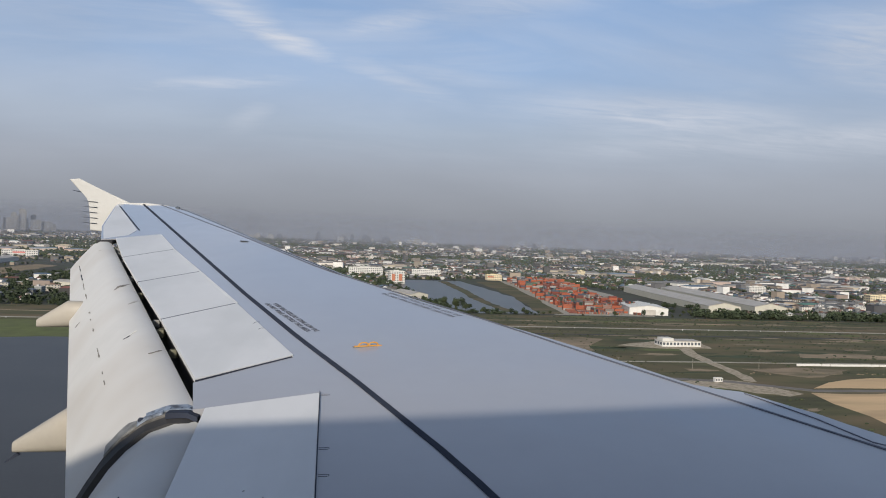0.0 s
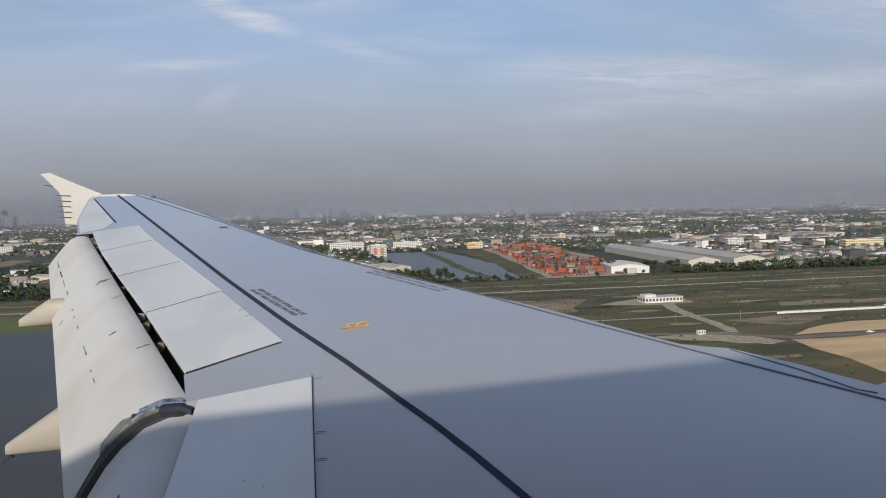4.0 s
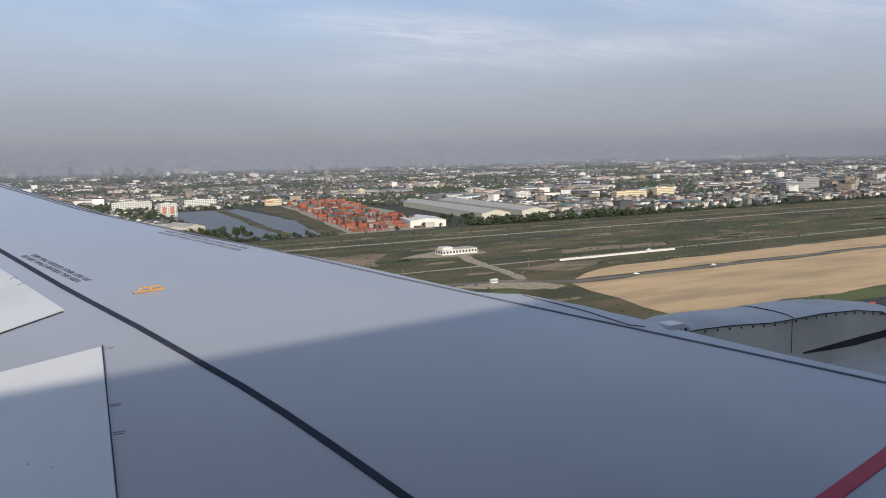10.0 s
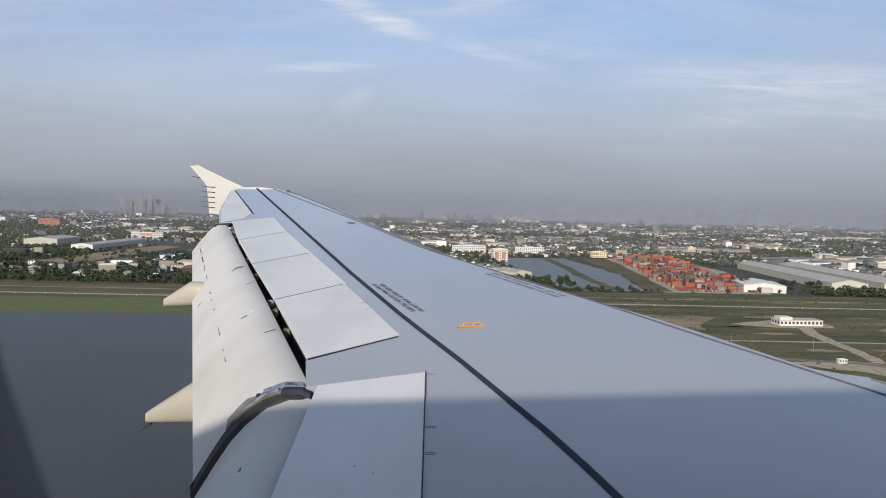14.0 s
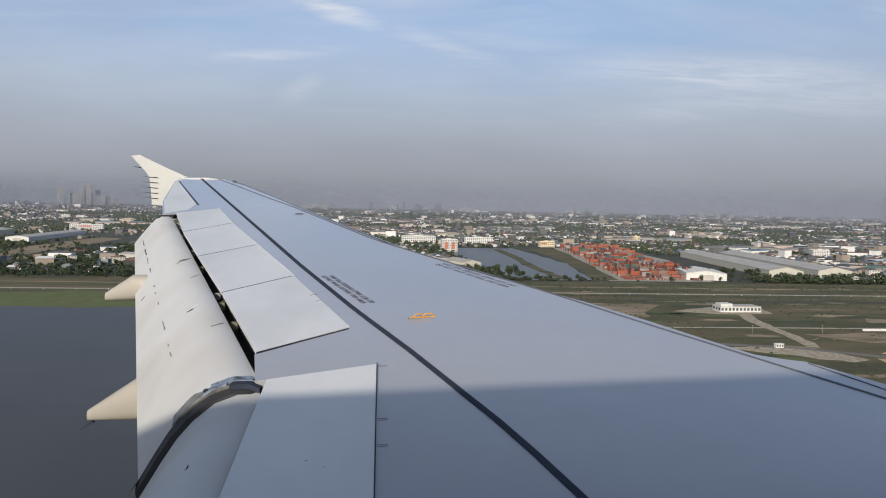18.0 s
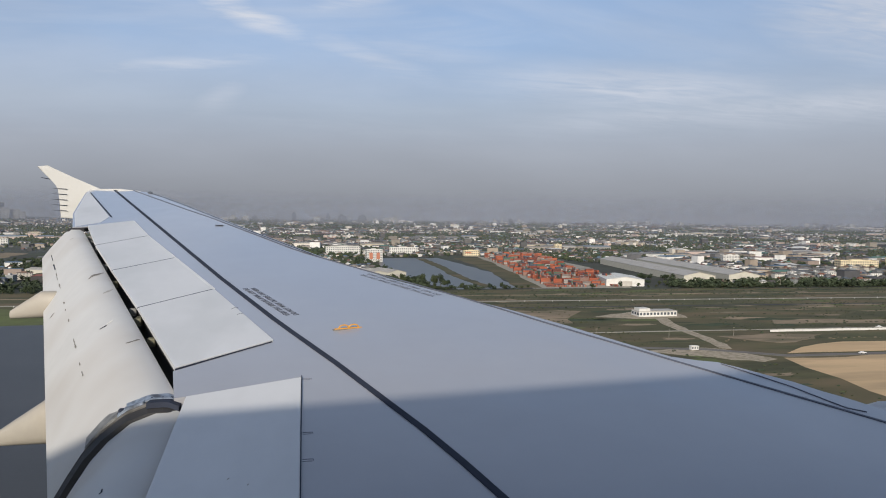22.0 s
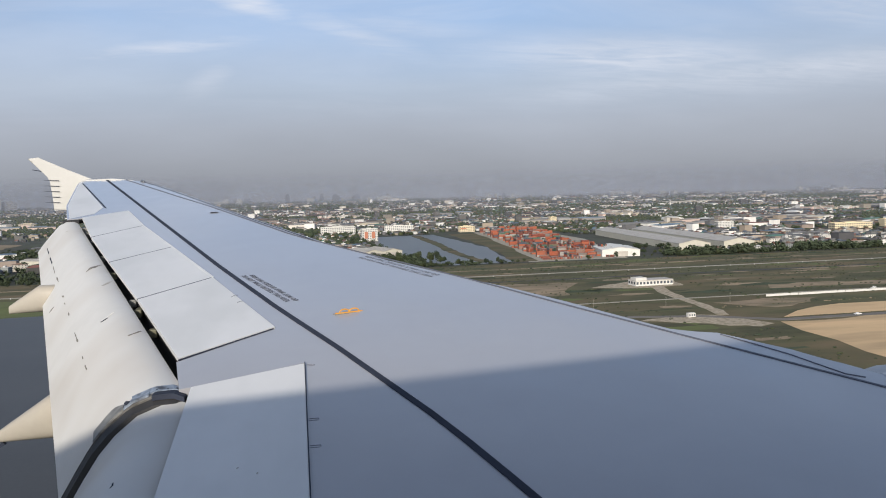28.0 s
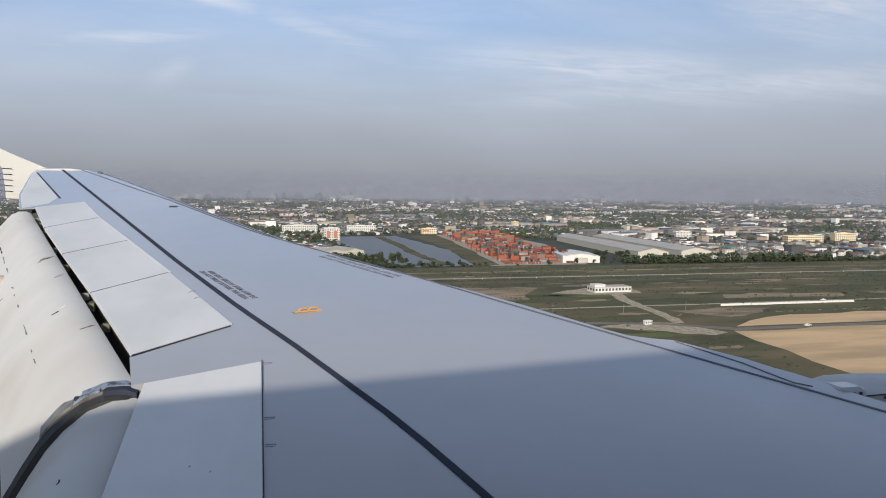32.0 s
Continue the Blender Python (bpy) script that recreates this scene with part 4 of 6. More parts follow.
def hull(name, r, mat, label=""):
    """A long tapering tube: one oval opening at the eye, a row of window openings along the far side."""
    verts, faces = [], []
    rows = [-0.53 * 11 + 0.53 * k for k in range(23)]
    xs = [-13.0, -4.0 - 4.0] + [q for c in rows for q in (c - 0.115, c + 0.115)] + [8.0, 13.0]
    xs = sorted(xs + [WX - 0.26, WX + 0.26])
    lo, hi = math.asin((WZ - 0.30 - AX) / 1.908), math.asin((WZ + 0.30 - AX) / 1.908)
    wa, wb = math.pi - math.asin((WZ + 0.165 - AX) / r), math.pi - math.asin((WZ - 0.165 - AX) / r)
    ring_ = [hi + (wa - hi) * k / 18 for k in range(19)] + [wb + (2 * math.pi + lo - wb) * k / 18 for k in range(19)]
    n = len(ring_)
    for x in xs:
        g = girth(x, r)
        verts += [(x, AY + g * math.cos(a), AX + g * math.sin(a)) for a in ring_]
    for i in range(len(xs) - 1):
        mid = (xs[i] + xs[i + 1]) / 2
        for k in range(n - 1):
            if k == 18 and any(abs(mid - c) < 0.12 for c in rows):
                continue
            faces.append((i * n + k, (i + 1) * n + k, (i + 1) * n + k + 1, i * n + k + 1))
        if abs(mid - WX) > 0.26:
            faces.append((i * n + n - 1, (i + 1) * n + n - 1, (i + 1) * n, i * n))
    m = 48
    base = len(verts)
    for k in range(m):
        x, z = oval(k, m, WA, WB)
        verts.append((x, AY + math.sqrt(girth(x, r) ** 2 - (z - AX) ** 2), z))
    for k in range(m):
        x, z = oval(k, m, WA, WB)
        dx, dz = x - WX, z - WZ
        t = min(0.26 / max(abs(dx), 1e-6), 0.30 / max(abs(dz), 1e-6))
        x, z = WX + dx * t, WZ + dz * t
        verts.append((x, AY + math.sqrt(girth(x, r) ** 2 - (z - AX) ** 2), z))
    for k in range(m):
        j = (k + 1) % m
        faces.append((base + k, base + j, base + m + j, base + m + k))
    return part(name, data_of(name, verts, faces, mat), fuselage, label)


hull("outer_skin", RAD, hull_paint, "white painted hull")
lining = []
for y_, a_, b_ in ((1.716, WA + 0.012, WB + 0.012), (1.706, WA + 0.004, WB + 0.004), (1.700, WA, WB), (1.694, WA + 0.004, WB + 0.004), (1.690, WA + 0.02, WB + 0.02), (1.684, WA + 0.16, WB + 0.16)):
    lining.append([(oval(k, 64, a_, b_)[0], y_, oval(k, 64, a_, b_)[1]) for k in range(64)])
part("window_surround", loft("window_surround", lining, cabin_plastic, caps=False), fuselage, "dark window surround")
for x in (-13.0, 13.0):
    bm = bmesh.new()
    bmesh.ops.create_circle(bm, cap_ends=True, segments=40, radius=girth(x, RAD) - 0.01, matrix=Matrix.Translation((x, AY, AX)) @ pose(0, 0, 0, 0, 90, 0))
    part("end_wall", from_bm("end_wall", bm, cabin_plastic), fuselage)
part("cabin_floor", box_me("cabin_floor", -12.9, 12.9, -1.4, 1.2, -1.35, -1.3, cabin_plastic), fuselage)

# ---- the land ----
G = -90.5
PLAN = 1.8  # the plan of the land is drawn at 1 : 1.8


def P(x, y):
    """A place of the plan in metres."""
    near = max(0.0, min(1.0, (400 - y) / 60))
    return PLAN * (x - (30 + 9 * near) * max(0.0, min(1.0, x / 100))), PLAN * y


def base(x, y):
    """The height of the land: flat, and very gently rising far out."""
    return G + 51 * max(0.0, (math.hypot(x, y) - 1900) / 3050) ** 1.4


def at(x, y, lift=0.0, turn=0.0):
    """A pose on the ground at a place of the plan."""
    px, py = P(x, y)
    return Matrix.Translation((px, py, base(px, py) + lift)) @ Matrix.Rotation(radians(turn), 4, "Z")


def sheet(name, outline, lift, mat, label, category, kind="structure", depth=0.3):
    me = slab(name, [P(x, y) for x, y in outline], lambda x, y: G + lift, depth, mat)
    return solid(name, me, label, category, kind=kind)


def wavy(points, amount, step, seed):
    """A closed outline roughened between its corners."""
    r = random.Random(seed)
    out = []
    for a, b in zip(points, points[1:] + points[:1]):
        a, b = Vector(a), Vector(b)
        n = max(1, int((b - a).length / step))
        nrm = Vector((a.y - b.y, b.x - a.x)).normalized()
        for k in range(n):
            out.append(tuple(a.lerp(b, k / n) + nrm * (r.uniform(-amount, amount) if k else 0)))
    return out


rings = [(0.0, 1)] + [(r, 96) for r in (1900, 2300, 2700, 3100, 3500, 3900, 4300, 4650, 4950)]
verts, faces = [(0, 0, G)], [(0, 1 + k, 1 + (k + 1) % 96) for k in range(96)]
for r, n in rings[1:]:
    verts += [(r * math.cos(2 * math.pi * k / n), r * math.sin(2 * math.pi * k / n), base(r, 0)) for k in range(n)]
for i in range(len(rings) - 2):
    faces += [(1 + 96 * i + k, 97 + 96 * i + k, 97 + 96 * i + (k + 1) % 96, 1 + 96 * i + (k + 1) % 96) for k in range(96)]
solid("ground", data_of("ground", verts, faces, city_floor, True), "dark built-up flat land reaching the hazy horizon", "ground", kind="structure")
sheet("field", wavy([(-900, 60), (1500, 60), (1500, 486), (-900, 486)], 3, 40, 1), 0.06, grass, "flat green and brown airfield grass", "grass field")
sheet("sand_field", wavy([(203, 172), (207, 205), (211, 239), (700, 237), (700, 172)], 2.0, 12, 2), 0.12, sand, "graded tan sand of an airfield building site", "sand")
sheet("sand_strip", wavy([(218, 247), (232, 258), (259, 268), (420, 272), (700, 273), (700, 246)], 1.5, 12, 22), 0.12, sand, "graded strip of tan sand beyond the site road", "sand")
sheet("gravel_pad", wavy([(164, 256), (176, 248), (199, 233), (207, 237), (198, 258), (188, 263)], 1.5, 5, 23), 0.13, gravel, "pale trampled gravel pad", "gravel")
sheet("hut_pad", wavy([(182, 350), (205, 366), (232, 362), (230, 343), (204, 341)], 1.2, 6, 24), 0.13, gravel, "pale gravel round the small building", "gravel")
sheet("brush_strip", wavy([(198, 159), (700, 161), (700, 170), (201, 171)], 1.5, 9, 25), 0.13, verge, "strip of green brush beside the sand", "grass")
sheet("soil_field", wavy([(150, 84), (700, 80), (700, 158), (190, 158), (170, 120)], 3, 12, 3), 0.12, dirt_soil, "brown churned soil beside the sand", "soil")
sheet("soil_patch", wavy([(213, 287), (240, 291), (264, 287), (252, 276), (230, 268)], 2, 7, 4), 0.125, dirt_soil, "brown bare earth patch beside the site road", "soil")
sheet("runway", [(215, 112), (1200, 112), (1200, 142), (215, 142)], 0.18, asphalt, "long grey asphalt runway strip", "runway")
sheet("taxiway", [(262, 142), (304, 142), (310, 158), (268, 158)], 0.18, new_asphalt, "fresh black asphalt joining the runway", "taxiway")
sheet("service_road", [(-30, 270), (150, 267), (190, 256), (214, 240.5), (1200, 240), (1200, 244), (216, 244.5), (192, 260), (150, 271), (-30, 273)], 0.2, site_road, "grey dirt road through the sand", "road")
sheet("field_road", wavy([(-30, 301), (1200, 301), (1200, 303), (-30, 303)], 0.4, 30, 6), 0.2, concrete, "narrow pale road across the grass", "road")
sheet("perimeter_road", [(-900, 419), (1500, 419), (1500, 422.5), (-900, 422.5)], 0.2, concrete, "pale concrete perimeter road", "road")
sheet("ditch", wavy([(-40, 389), (1500, 389), (1500, 392), (-40, 392)], 0.8, 14, 7), 0.1, new_asphalt, "dark drainage ditch", "ditch")
sheet("far_track", wavy([(-900, 452), (1500, 450), (1500, 453), (-900, 455)], 0.6, 30, 8), 0.14, dirt_soil, "brown track along the trees", "road")
sheet("yard_track", wavy([(220, 346), (212, 318), (209, 296), (206, 268), (202, 258), (198, 260), (201, 272), (204, 298), (206, 320), (213, 348)], 0.7, 6, 9), 0.15, gravel, "pale dirt track to the small building", "track")
sheet("brown_grass", wavy([(120, 340), (165, 330), (180, 372), (128, 378)], 5, 9, 10), 0.1, dirt_soil, "dry brown grass patch", "grass")
sheet("brown_grass", wavy([(262, 318), (330, 314), (338, 326), (270, 331)], 3, 8, 11), 0.1, dirt_soil, "dry brown grass patch", "grass")
sheet("dark_grass", wavy([(-20, 312), (150, 308), (150, 330), (-20, 335)], 4, 9, 12), 0.1, verge, "greener grass patch", "grass")
sheet("bank_grass", wavy([(-700, 316), (-150, 342), (-46, 346), (-30, 412), (-700, 380)], 4, 12, 13), 0.1, verge, "bright green grass bank beside the pond", "grass")
sheet("bank_grass", wavy([(-44, 96), (-26, 96), (-20, 300), (-34, 404), (-56, 400), (-42, 290)], 2, 12, 14), 0.1, verge, "bright green grass bank beside the pond", "grass")
sheet("pond", wavy([(-700, 66), (-42, 66), (-39, 300), (-48, 352), (-150, 348), (-700, 322)], 3, 12, 15), 0.16, pond, "broad still grey pond", "pond")
sheet("canal", wavy([(104, 850), (186, 860), (196, 640), (178, 498), (134, 492), (121, 524), (108, 640)], 3, 25, 16), 0.12, canal_water, "grey canal basin between trees and containers", "canal")
sheet("bare_lot", wavy([(178, 498), (196, 498), (215, 640), (238, 860), (205, 860), (196, 640)], 2, 25, 17), 0.18, grass, "rough grass slope beside the canal", "grass")
sheet("container_pad", [(188, 494), (262, 494), (312, 700), (318, 880), (240, 880), (205, 640)], 0.14, concrete, "concrete container yard", "yard")
sheet("brown_lot", wavy([(-352, 622), (-306, 616), (-310, 780), (-318, 940), (-350, 960), (-353, 860), (-351, 690)], 3, 14, 31), 0.12, dirt_soil, "long brown bare lot among trees", "lot")
sheet("sand_lot", wavy([(-298, 612), (-282, 624), (-277, 715), (-292, 745), (-297, 650)], 2, 12, 32), 0.12, sand, "narrow sandy lot among trees", "lot")
sheet("canal_strip", wavy([(158, 845), (168, 848), (166, 700), (160, 600), (162, 506), (154, 500), (151, 600), (156, 700)], 1.2, 9, 33), 0.3, grass, "grassy strip between two canal basins", "grass")
sheet("brown_lot", wavy([(-60, 560), (10, 560), (40, 700), (-40, 740)], 3, 25, 18), 0.14, sand, "bare sandy building lot", "lot")

# mottled field: low patches of bare soil, dry grass and darker growth
rp = random.Random(77)
for name, mat, count, lift, label in (("soil_patches", dirt_soil, 130, 0.075, "scattered bare brown patches in the grass"), ("green_patches", verge, 110, 0.085, "scattered greener patches in the grass"), ("dark_patches", far_foliage_plain, 130, 0.095, "scattered dark weedy patches in the grass")):
    verts, faces = [], []
    for k in range(count):
        x, y = rp.uniform(-20, 700), rp.uniform(180, 484)
        if 195 < x and y < 305 or 414 < y < 427:
            continue
        cx, cy = P(x, y)
        a, b = rp.uniform(6, 34), rp.uniform(2.5, 9)
        n = len(verts)
        for j in range(14):
            t = 2 * math.pi * j / 14
            q = rp.uniform(0.55, 1.25)
            verts.append((cx + a * q * math.cos(t), cy + b * q * math.sin(t), G + lift))
        faces.append(tuple(range(n, n + 14)))
    solid(name, data_of(name, verts, faces, mat), label, "ground patches", kind="stuff")

# ---- trees ----


def tree_data(seed, h):
    r = random.Random(seed)
    rings = []
    for k in range(5):
        f = k / 4
        rad = 0.22 * (1 - 0.7 * f) * h / 8
        rings.append([(rad * math.cos(a) + 0.15 * math.sin(3 * f + seed), rad * math.sin(a), f * h * 0.62) for a in [j * math.pi / 3 for j in range(6)]])
    verts = [p for ring_ in rings for p in ring_]
    faces = [(i * 6 + k, i * 6 + (k + 1) % 6, (i + 1) * 6 + (k + 1) % 6, (i + 1) * 6 + k) for i in range(4) for k in range(6)]
    for b in range(5):
        a = b * 1.3 + r.random()
        z0 = h * r.uniform(0.3, 0.5)
        tip = Vector((math.cos(a) * h * 0.28, math.sin(a) * h * 0.28, z0 + h * 0.25))
        n = len(verts)
        verts += [(0.06, 0, z0), (-0.06, 0.06, z0), (0, -0.06, z0 + 0.05), tuple(tip)]
        faces += [(n, n + 1, n + 3), (n + 1, n + 2, n + 3), (n + 2, n, n + 3)]
    trunk = data_of("trunk", verts, faces, bark)
    lv, lf = [], []
    lobes = [(Vector((r.uniform(-1, 1) * h * 0.27, r.uniform(-1, 1) * h * 0.27, h * r.uniform(0.42, 0.86))), h * r.uniform(0.14, 0.25)) for _ in range(9)]
    for c, rad in lobes:
        for _ in range(70):
            d = Vector((r.gauss(0, 1), r.gauss(0, 1), r.gauss(0, 1))).normalized()
            p = c + d * rad * r.uniform(0.75, 1.05)
            s = h * r.uniform(0.03, 0.055)
            u = d.cross(Vector((r.random(), r.random(), 1))).normalized()
            v = d.cross(u)
            u = (u + d * r.uniform(-0.6, 0.6)) * s
            v = (v + d * r.uniform(-0.6, 0.6)) * s
            n = len(lv)
            lv += [tuple(p - u), tuple(p + v), tuple(p + u), tuple(p - v)]
            lf.append((n, n + 1, n + 2, n + 3))
    return trunk, data_of("crown", lv, lf, foliage)


TREES = []
for k, h in enumerate((7.5, 9.0, 6.0, 10.5)):
    trunk_me, crown_me = tree_data(k + 3, h)
    t_ob = thing("tree", "dark green broadleaf tree", "tree", at(-60 - 9 * k, 455 + 2 * k), "trees along the airfield edge")
    part("trunk", trunk_me, t_ob)
    part("crown", crown_me, t_ob)
    TREES.append(t_ob)
rt = random.Random(21)


def plant(x, y, s=1.0):
    o = copy_thing(rt.choice(TREES), at(x, y, 0.0, rt.uniform(0, 360)))
    o.scale = [s * rt.uniform(0.75, 1.2) * q for q in (rt.uniform(0.9, 1.25), rt.uniform(0.9, 1.25), 1.0)]


for k in range(170):
    x = -420 + 5.6 * k + rt.uniform(-3, 3)
    if 186 < x < 262 and k % 4:
        continue
    plant(x, 487 + rt.uniform(-1, 8), 0.75)
for k in range(46):
    plant(rt.uniform(58, 132), rt.uniform(494, 524), 1.35)
for k in range(14):
    plant(rt.uniform(58, 132), rt.uniform(488, 493), 0.7)
for k in range(45):
    plant(rt.uniform(-160, 60), rt.uniform(495, 600), 0.95)
for k in range(32):
    plant(rt.uniform(272, 345), rt.uniform(496, 560), 0.95)
for k in range(20):
    plant(rt.uniform(108, 182), rt.uniform(864, 885), 0.8)
for k in range(50):
    plant(-430 + 6.5 * k, 470 + 0.1 * k + rt.uniform(-6, 14), 0.9)

crowns = []
for t_ob in TREES:
    me = t_ob.children[1].data if t_ob.children[1].name.startswith("crown") else t_ob.children[0].data
    crowns.append(np.array([v.co[:] for v in me.vertices]).reshape(-1, 4, 3)[::9])
gather = []


def clump(x, y, s, wide=1.0):
    """One leafy crown at a place of the plan, to be joined with the others."""
    q = rt.choice(crowns)
    a = rt.uniform(0, 6.28)
    mid = q.mean(axis=1, keepdims=True)
    q = (q - mid) * 2.3 + mid
    spin = np.array([[math.cos(a), math.sin(a), 0], [-math.sin(a), math.cos(a), 0], [0, 0, 1]])
    px, py = P(x, y)
    gather.append((q.reshape(-1, 3) @ spin) * (1.1 * s * wide, 1.1 * s * wide, 0.9 * s) + (px, py, G - 1.4))


for k in range(3400):
    x, y = rt.uniform(-450, 850), 494 + 330 * rt.random() ** 1.15
    if 108 < x < 330 and y < 880 or 322 < x < 430 and 515 < y < 765:
        continue
    if noise.noise((x / 30.0, y / 30.0, 5.0)) < -0.12:
        continue
    clump(x, y, rt.uniform(0.6, 1.05))
for k in range(620):
    x = rt.uniform(-450, 900)
    if not 180 < x < 300:
        clump(x, rt.uniform(487, 497), rt.uniform(0.4, 0.8), rt.uniform(1.0, 1.5))
for k in range(2600):
    x, y = rt.uniform(-560, -45), 498 + 310 * rt.random()
    if -356 < x < -276 and y > 612 or -225 < x < -185 and 620 < y < 660 or -62 < x and y > 535:
        continue
    clump(x, y, rt.uniform(0.6, 1.15), 1.15)
for k in range(420):
    clump(rt.uniform(296, 470), rt.uniform(489, 513), rt.choice((0.5, 0.7, 0.9, 1.35)), rt.uniform(1.0, 1.4))
for k in range(160):
    clump(rt.uniform(62, 116), rt.uniform(490, 526), rt.uniform(0.8, 1.3), 1.2)
leaves = np.concatenate(gather)
solid("street_trees", data_of("street_trees", leaves, np.arange(len(leaves)).reshape(-1, 4), far_foliage_plain), "dark green leafy trees between the near houses", "trees", kind="stuff")

# ---- buildings ----


def window_mesh(w, h):
    return box_me("window", -w / 2, w / 2, -0.06, 0.06, 0, h, window_glass)


def block(name, x, y, w, d, h, floors, bays, wall, label, turn=0.0, band=None, roof=None, side_bays=0, group="", parapet=0.8, glass=0.55, stair=True):
    """A flat-roofed building: walls, a parapet roof and every window on the sides that face the field."""
    ob = thing(name, label, "building", at(x, y, 0.1, turn), group)
    part("wall", box_me("wall", -w / 2, w / 2, -d / 2, d / 2, 0, h, wall), ob)
    bm = bmesh.new()
    box_bm(bm, -w / 2 - 0.2, w / 2 + 0.2, -d / 2 - 0.2, -d / 2 + 0.15, h - 0.1, h + parapet)
    box_bm(bm, -w / 2 - 0.2, w / 2 + 0.2, d / 2 - 0.15, d / 2 + 0.2, h - 0.1, h + parapet)
    box_bm(bm, -w / 2 - 0.2, -w / 2 + 0.15, -d / 2 + 0.15, d / 2 - 0.15, h - 0.1, h + parapet)
    box_bm(bm, w / 2 - 0.15, w / 2 + 0.2, -d / 2 + 0.15, d / 2 - 0.15, h - 0.1, h + parapet)
    if stair:
        box_bm(bm, -w / 6, w / 8, -d / 5, d / 5, h, h + 2.4)
    part("roof", from_bm("roof", bm, roof or wall), ob)
    sh = h / floors
    win = window_mesh(w / bays * glass, sh * 0.5)
    for f in range(floors):
        for b in range(bays):
            part("window", win, ob, at=Matrix.Translation((-w / 2 + (b + 0.5) * w / bays, -d / 2, f * sh + sh * 0.32)))
    if side_bays:
        win2 = window_mesh(d / side_bays * glass, sh * 0.5)
        for f in range(floors):
            for b in range(side_bays):
                for s in (-1, 1):
                    part("window", win2, ob, at=Matrix.Translation((s * w / 2, -d / 2 + (b + 0.5) * d / side_bays, f * sh + sh * 0.32)) @ Matrix.Rotation(radians(90), 4, "Z"))
    if band:
        for a, b, mat in band:
            part("cladding_panel", box_me("cladding_panel", w * a, w * b, -d / 2 - 0.12, -d / 2 - 0.03, sh * 1.6, h * 0.78, mat), ob, "coloured cladding panel")
    return ob


def shed(name, x, y, w, d, h, rise, wall, roof, label, turn=0.0, bays=1, group=""):
    """A long shed of one or more gabled bays, gables toward the field, with an overhanging ribbed roof and a big door."""
    ob = thing(name, label, "warehouse", at(x, y, 0.1, turn), group)
    bw = w / bays
    for b in range(bays):
        x0, x1 = -w / 2 + b * bw, -w / 2 + (b + 1) * bw
        xm = (x0 + x1) / 2
        p = [(x0, h), (xm, h + rise), (x1, h)]
        verts = [(x0, y_, 0) for y_ in (-d / 2, d / 2)] + [(x1, y_, 0) for y_ in (-d / 2, d / 2)] + [(q[0], y_, q[1]) for y_ in (-d / 2, d / 2) for q in p]
        part("wall", data_of("wall", verts, [(0, 2, 6, 5, 4), (3, 1, 7, 8, 9), (1, 0, 4, 7), (2, 3, 9, 6)], wall), ob)
        o = 0.8
        rv_, rf = [], []
        n = max(4, int(bw / 1.2))
        for y_ in (-d / 2 - o, d / 2 + o):
            for up in (0.25, 0.0):
                rv_ += [(x0 - 0.3, y_, h - 0.15 + up), (xm, y_, h + rise + up), (x1 + 0.3, y_, h - 0.15 + up)]
        rf = [(0, 6, 7, 1), (1, 7, 8, 2), (3, 4, 10, 9), (4, 5, 11, 10), (0, 1, 4, 3), (1, 2, 5, 4), (6, 9, 10, 7), (7, 10, 11, 8), (0, 3, 9, 6), (2, 8, 11, 5)]
        rob = part("roof", data_of("roof", rv_, rf, roof), ob)
        part("door", box_me("door", xm - bw * 0.18, xm + bw * 0.18, -d / 2 - 0.08, -d / 2 + 0.05, 0, h * 0.75, shed_roof), ob)
        for k in range(1, 6):
            yy = -d / 2 + d * k / 6
            sk = data_of("skylight", [(xm - bw * 0.12, yy - 0.6, h + rise * 0.76 + 0.28), (xm - bw * 0.38, yy - 0.6, h + rise * 0.24 + 0.28), (xm - bw * 0.38, yy + 0.6, h + rise * 0.24 + 0.28), (xm - bw * 0.12, yy + 0.6, h + rise * 0.76 + 0.28), (xm - bw * 0.12, yy - 0.6, h + rise * 0.76 + 0.1), (xm - bw * 0.38, yy - 0.6, h + rise * 0.24 + 0.1), (xm - bw * 0.38, yy + 0.6, h + rise * 0.24 + 0.1), (xm - bw * 0.12, yy + 0.6, h + rise * 0.76 + 0.1)], [(0, 1, 2, 3), (0, 4, 5, 1), (1, 5, 6, 2), (2, 6, 7, 3), (3, 7, 4, 0)], concrete)
            part("skylight", sk, rob)
    return ob


shed("long_warehouse", 347, 640, 46, 400, 10, 5.0, shed_wall, shed_roof, "very long grey roofed warehouse with cream gable", -6, 1, "long warehouses")
shed("long_warehouse", 388, 640, 46, 385, 10, 5.0, shed_wall, shed_roof, "very long grey roofed warehouse with cream gable", -6, 1, "long warehouses")
shed("white_shed", 266, 524, 50, 70, 9, 3.4, white_wall, white_roof, "low shed with a bright white metal roof", -12)
shed("low_warehouse", 84, 590, 60, 60, 9, 3.4, shed_wall, shed_roof, "pale grey two bay warehouse beside dark trees", 20, 2)
block("office_tower", 104, 790, 30, 20, 23, 7, 9, white_wall, "white eight storey block with orange cladding panels", 6, [(-0.36, -0.14, orange_panel), (0.10, 0.32, orange_panel)], side_bays=4)
block("long_office", 70, 945, 78, 16, 16, 4, 16, white_wall, "long white four storey office with rows of windows", 4)
block("long_office", 158, 955, 66, 14, 14, 4, 14, white_wall, "long white four storey office with rows of windows", -3)
block("apartment_block", 511, 770, 34, 16, 15, 5, 10, white_wall, "white five storey apartment block in sunlight", -5, side_bays=4)
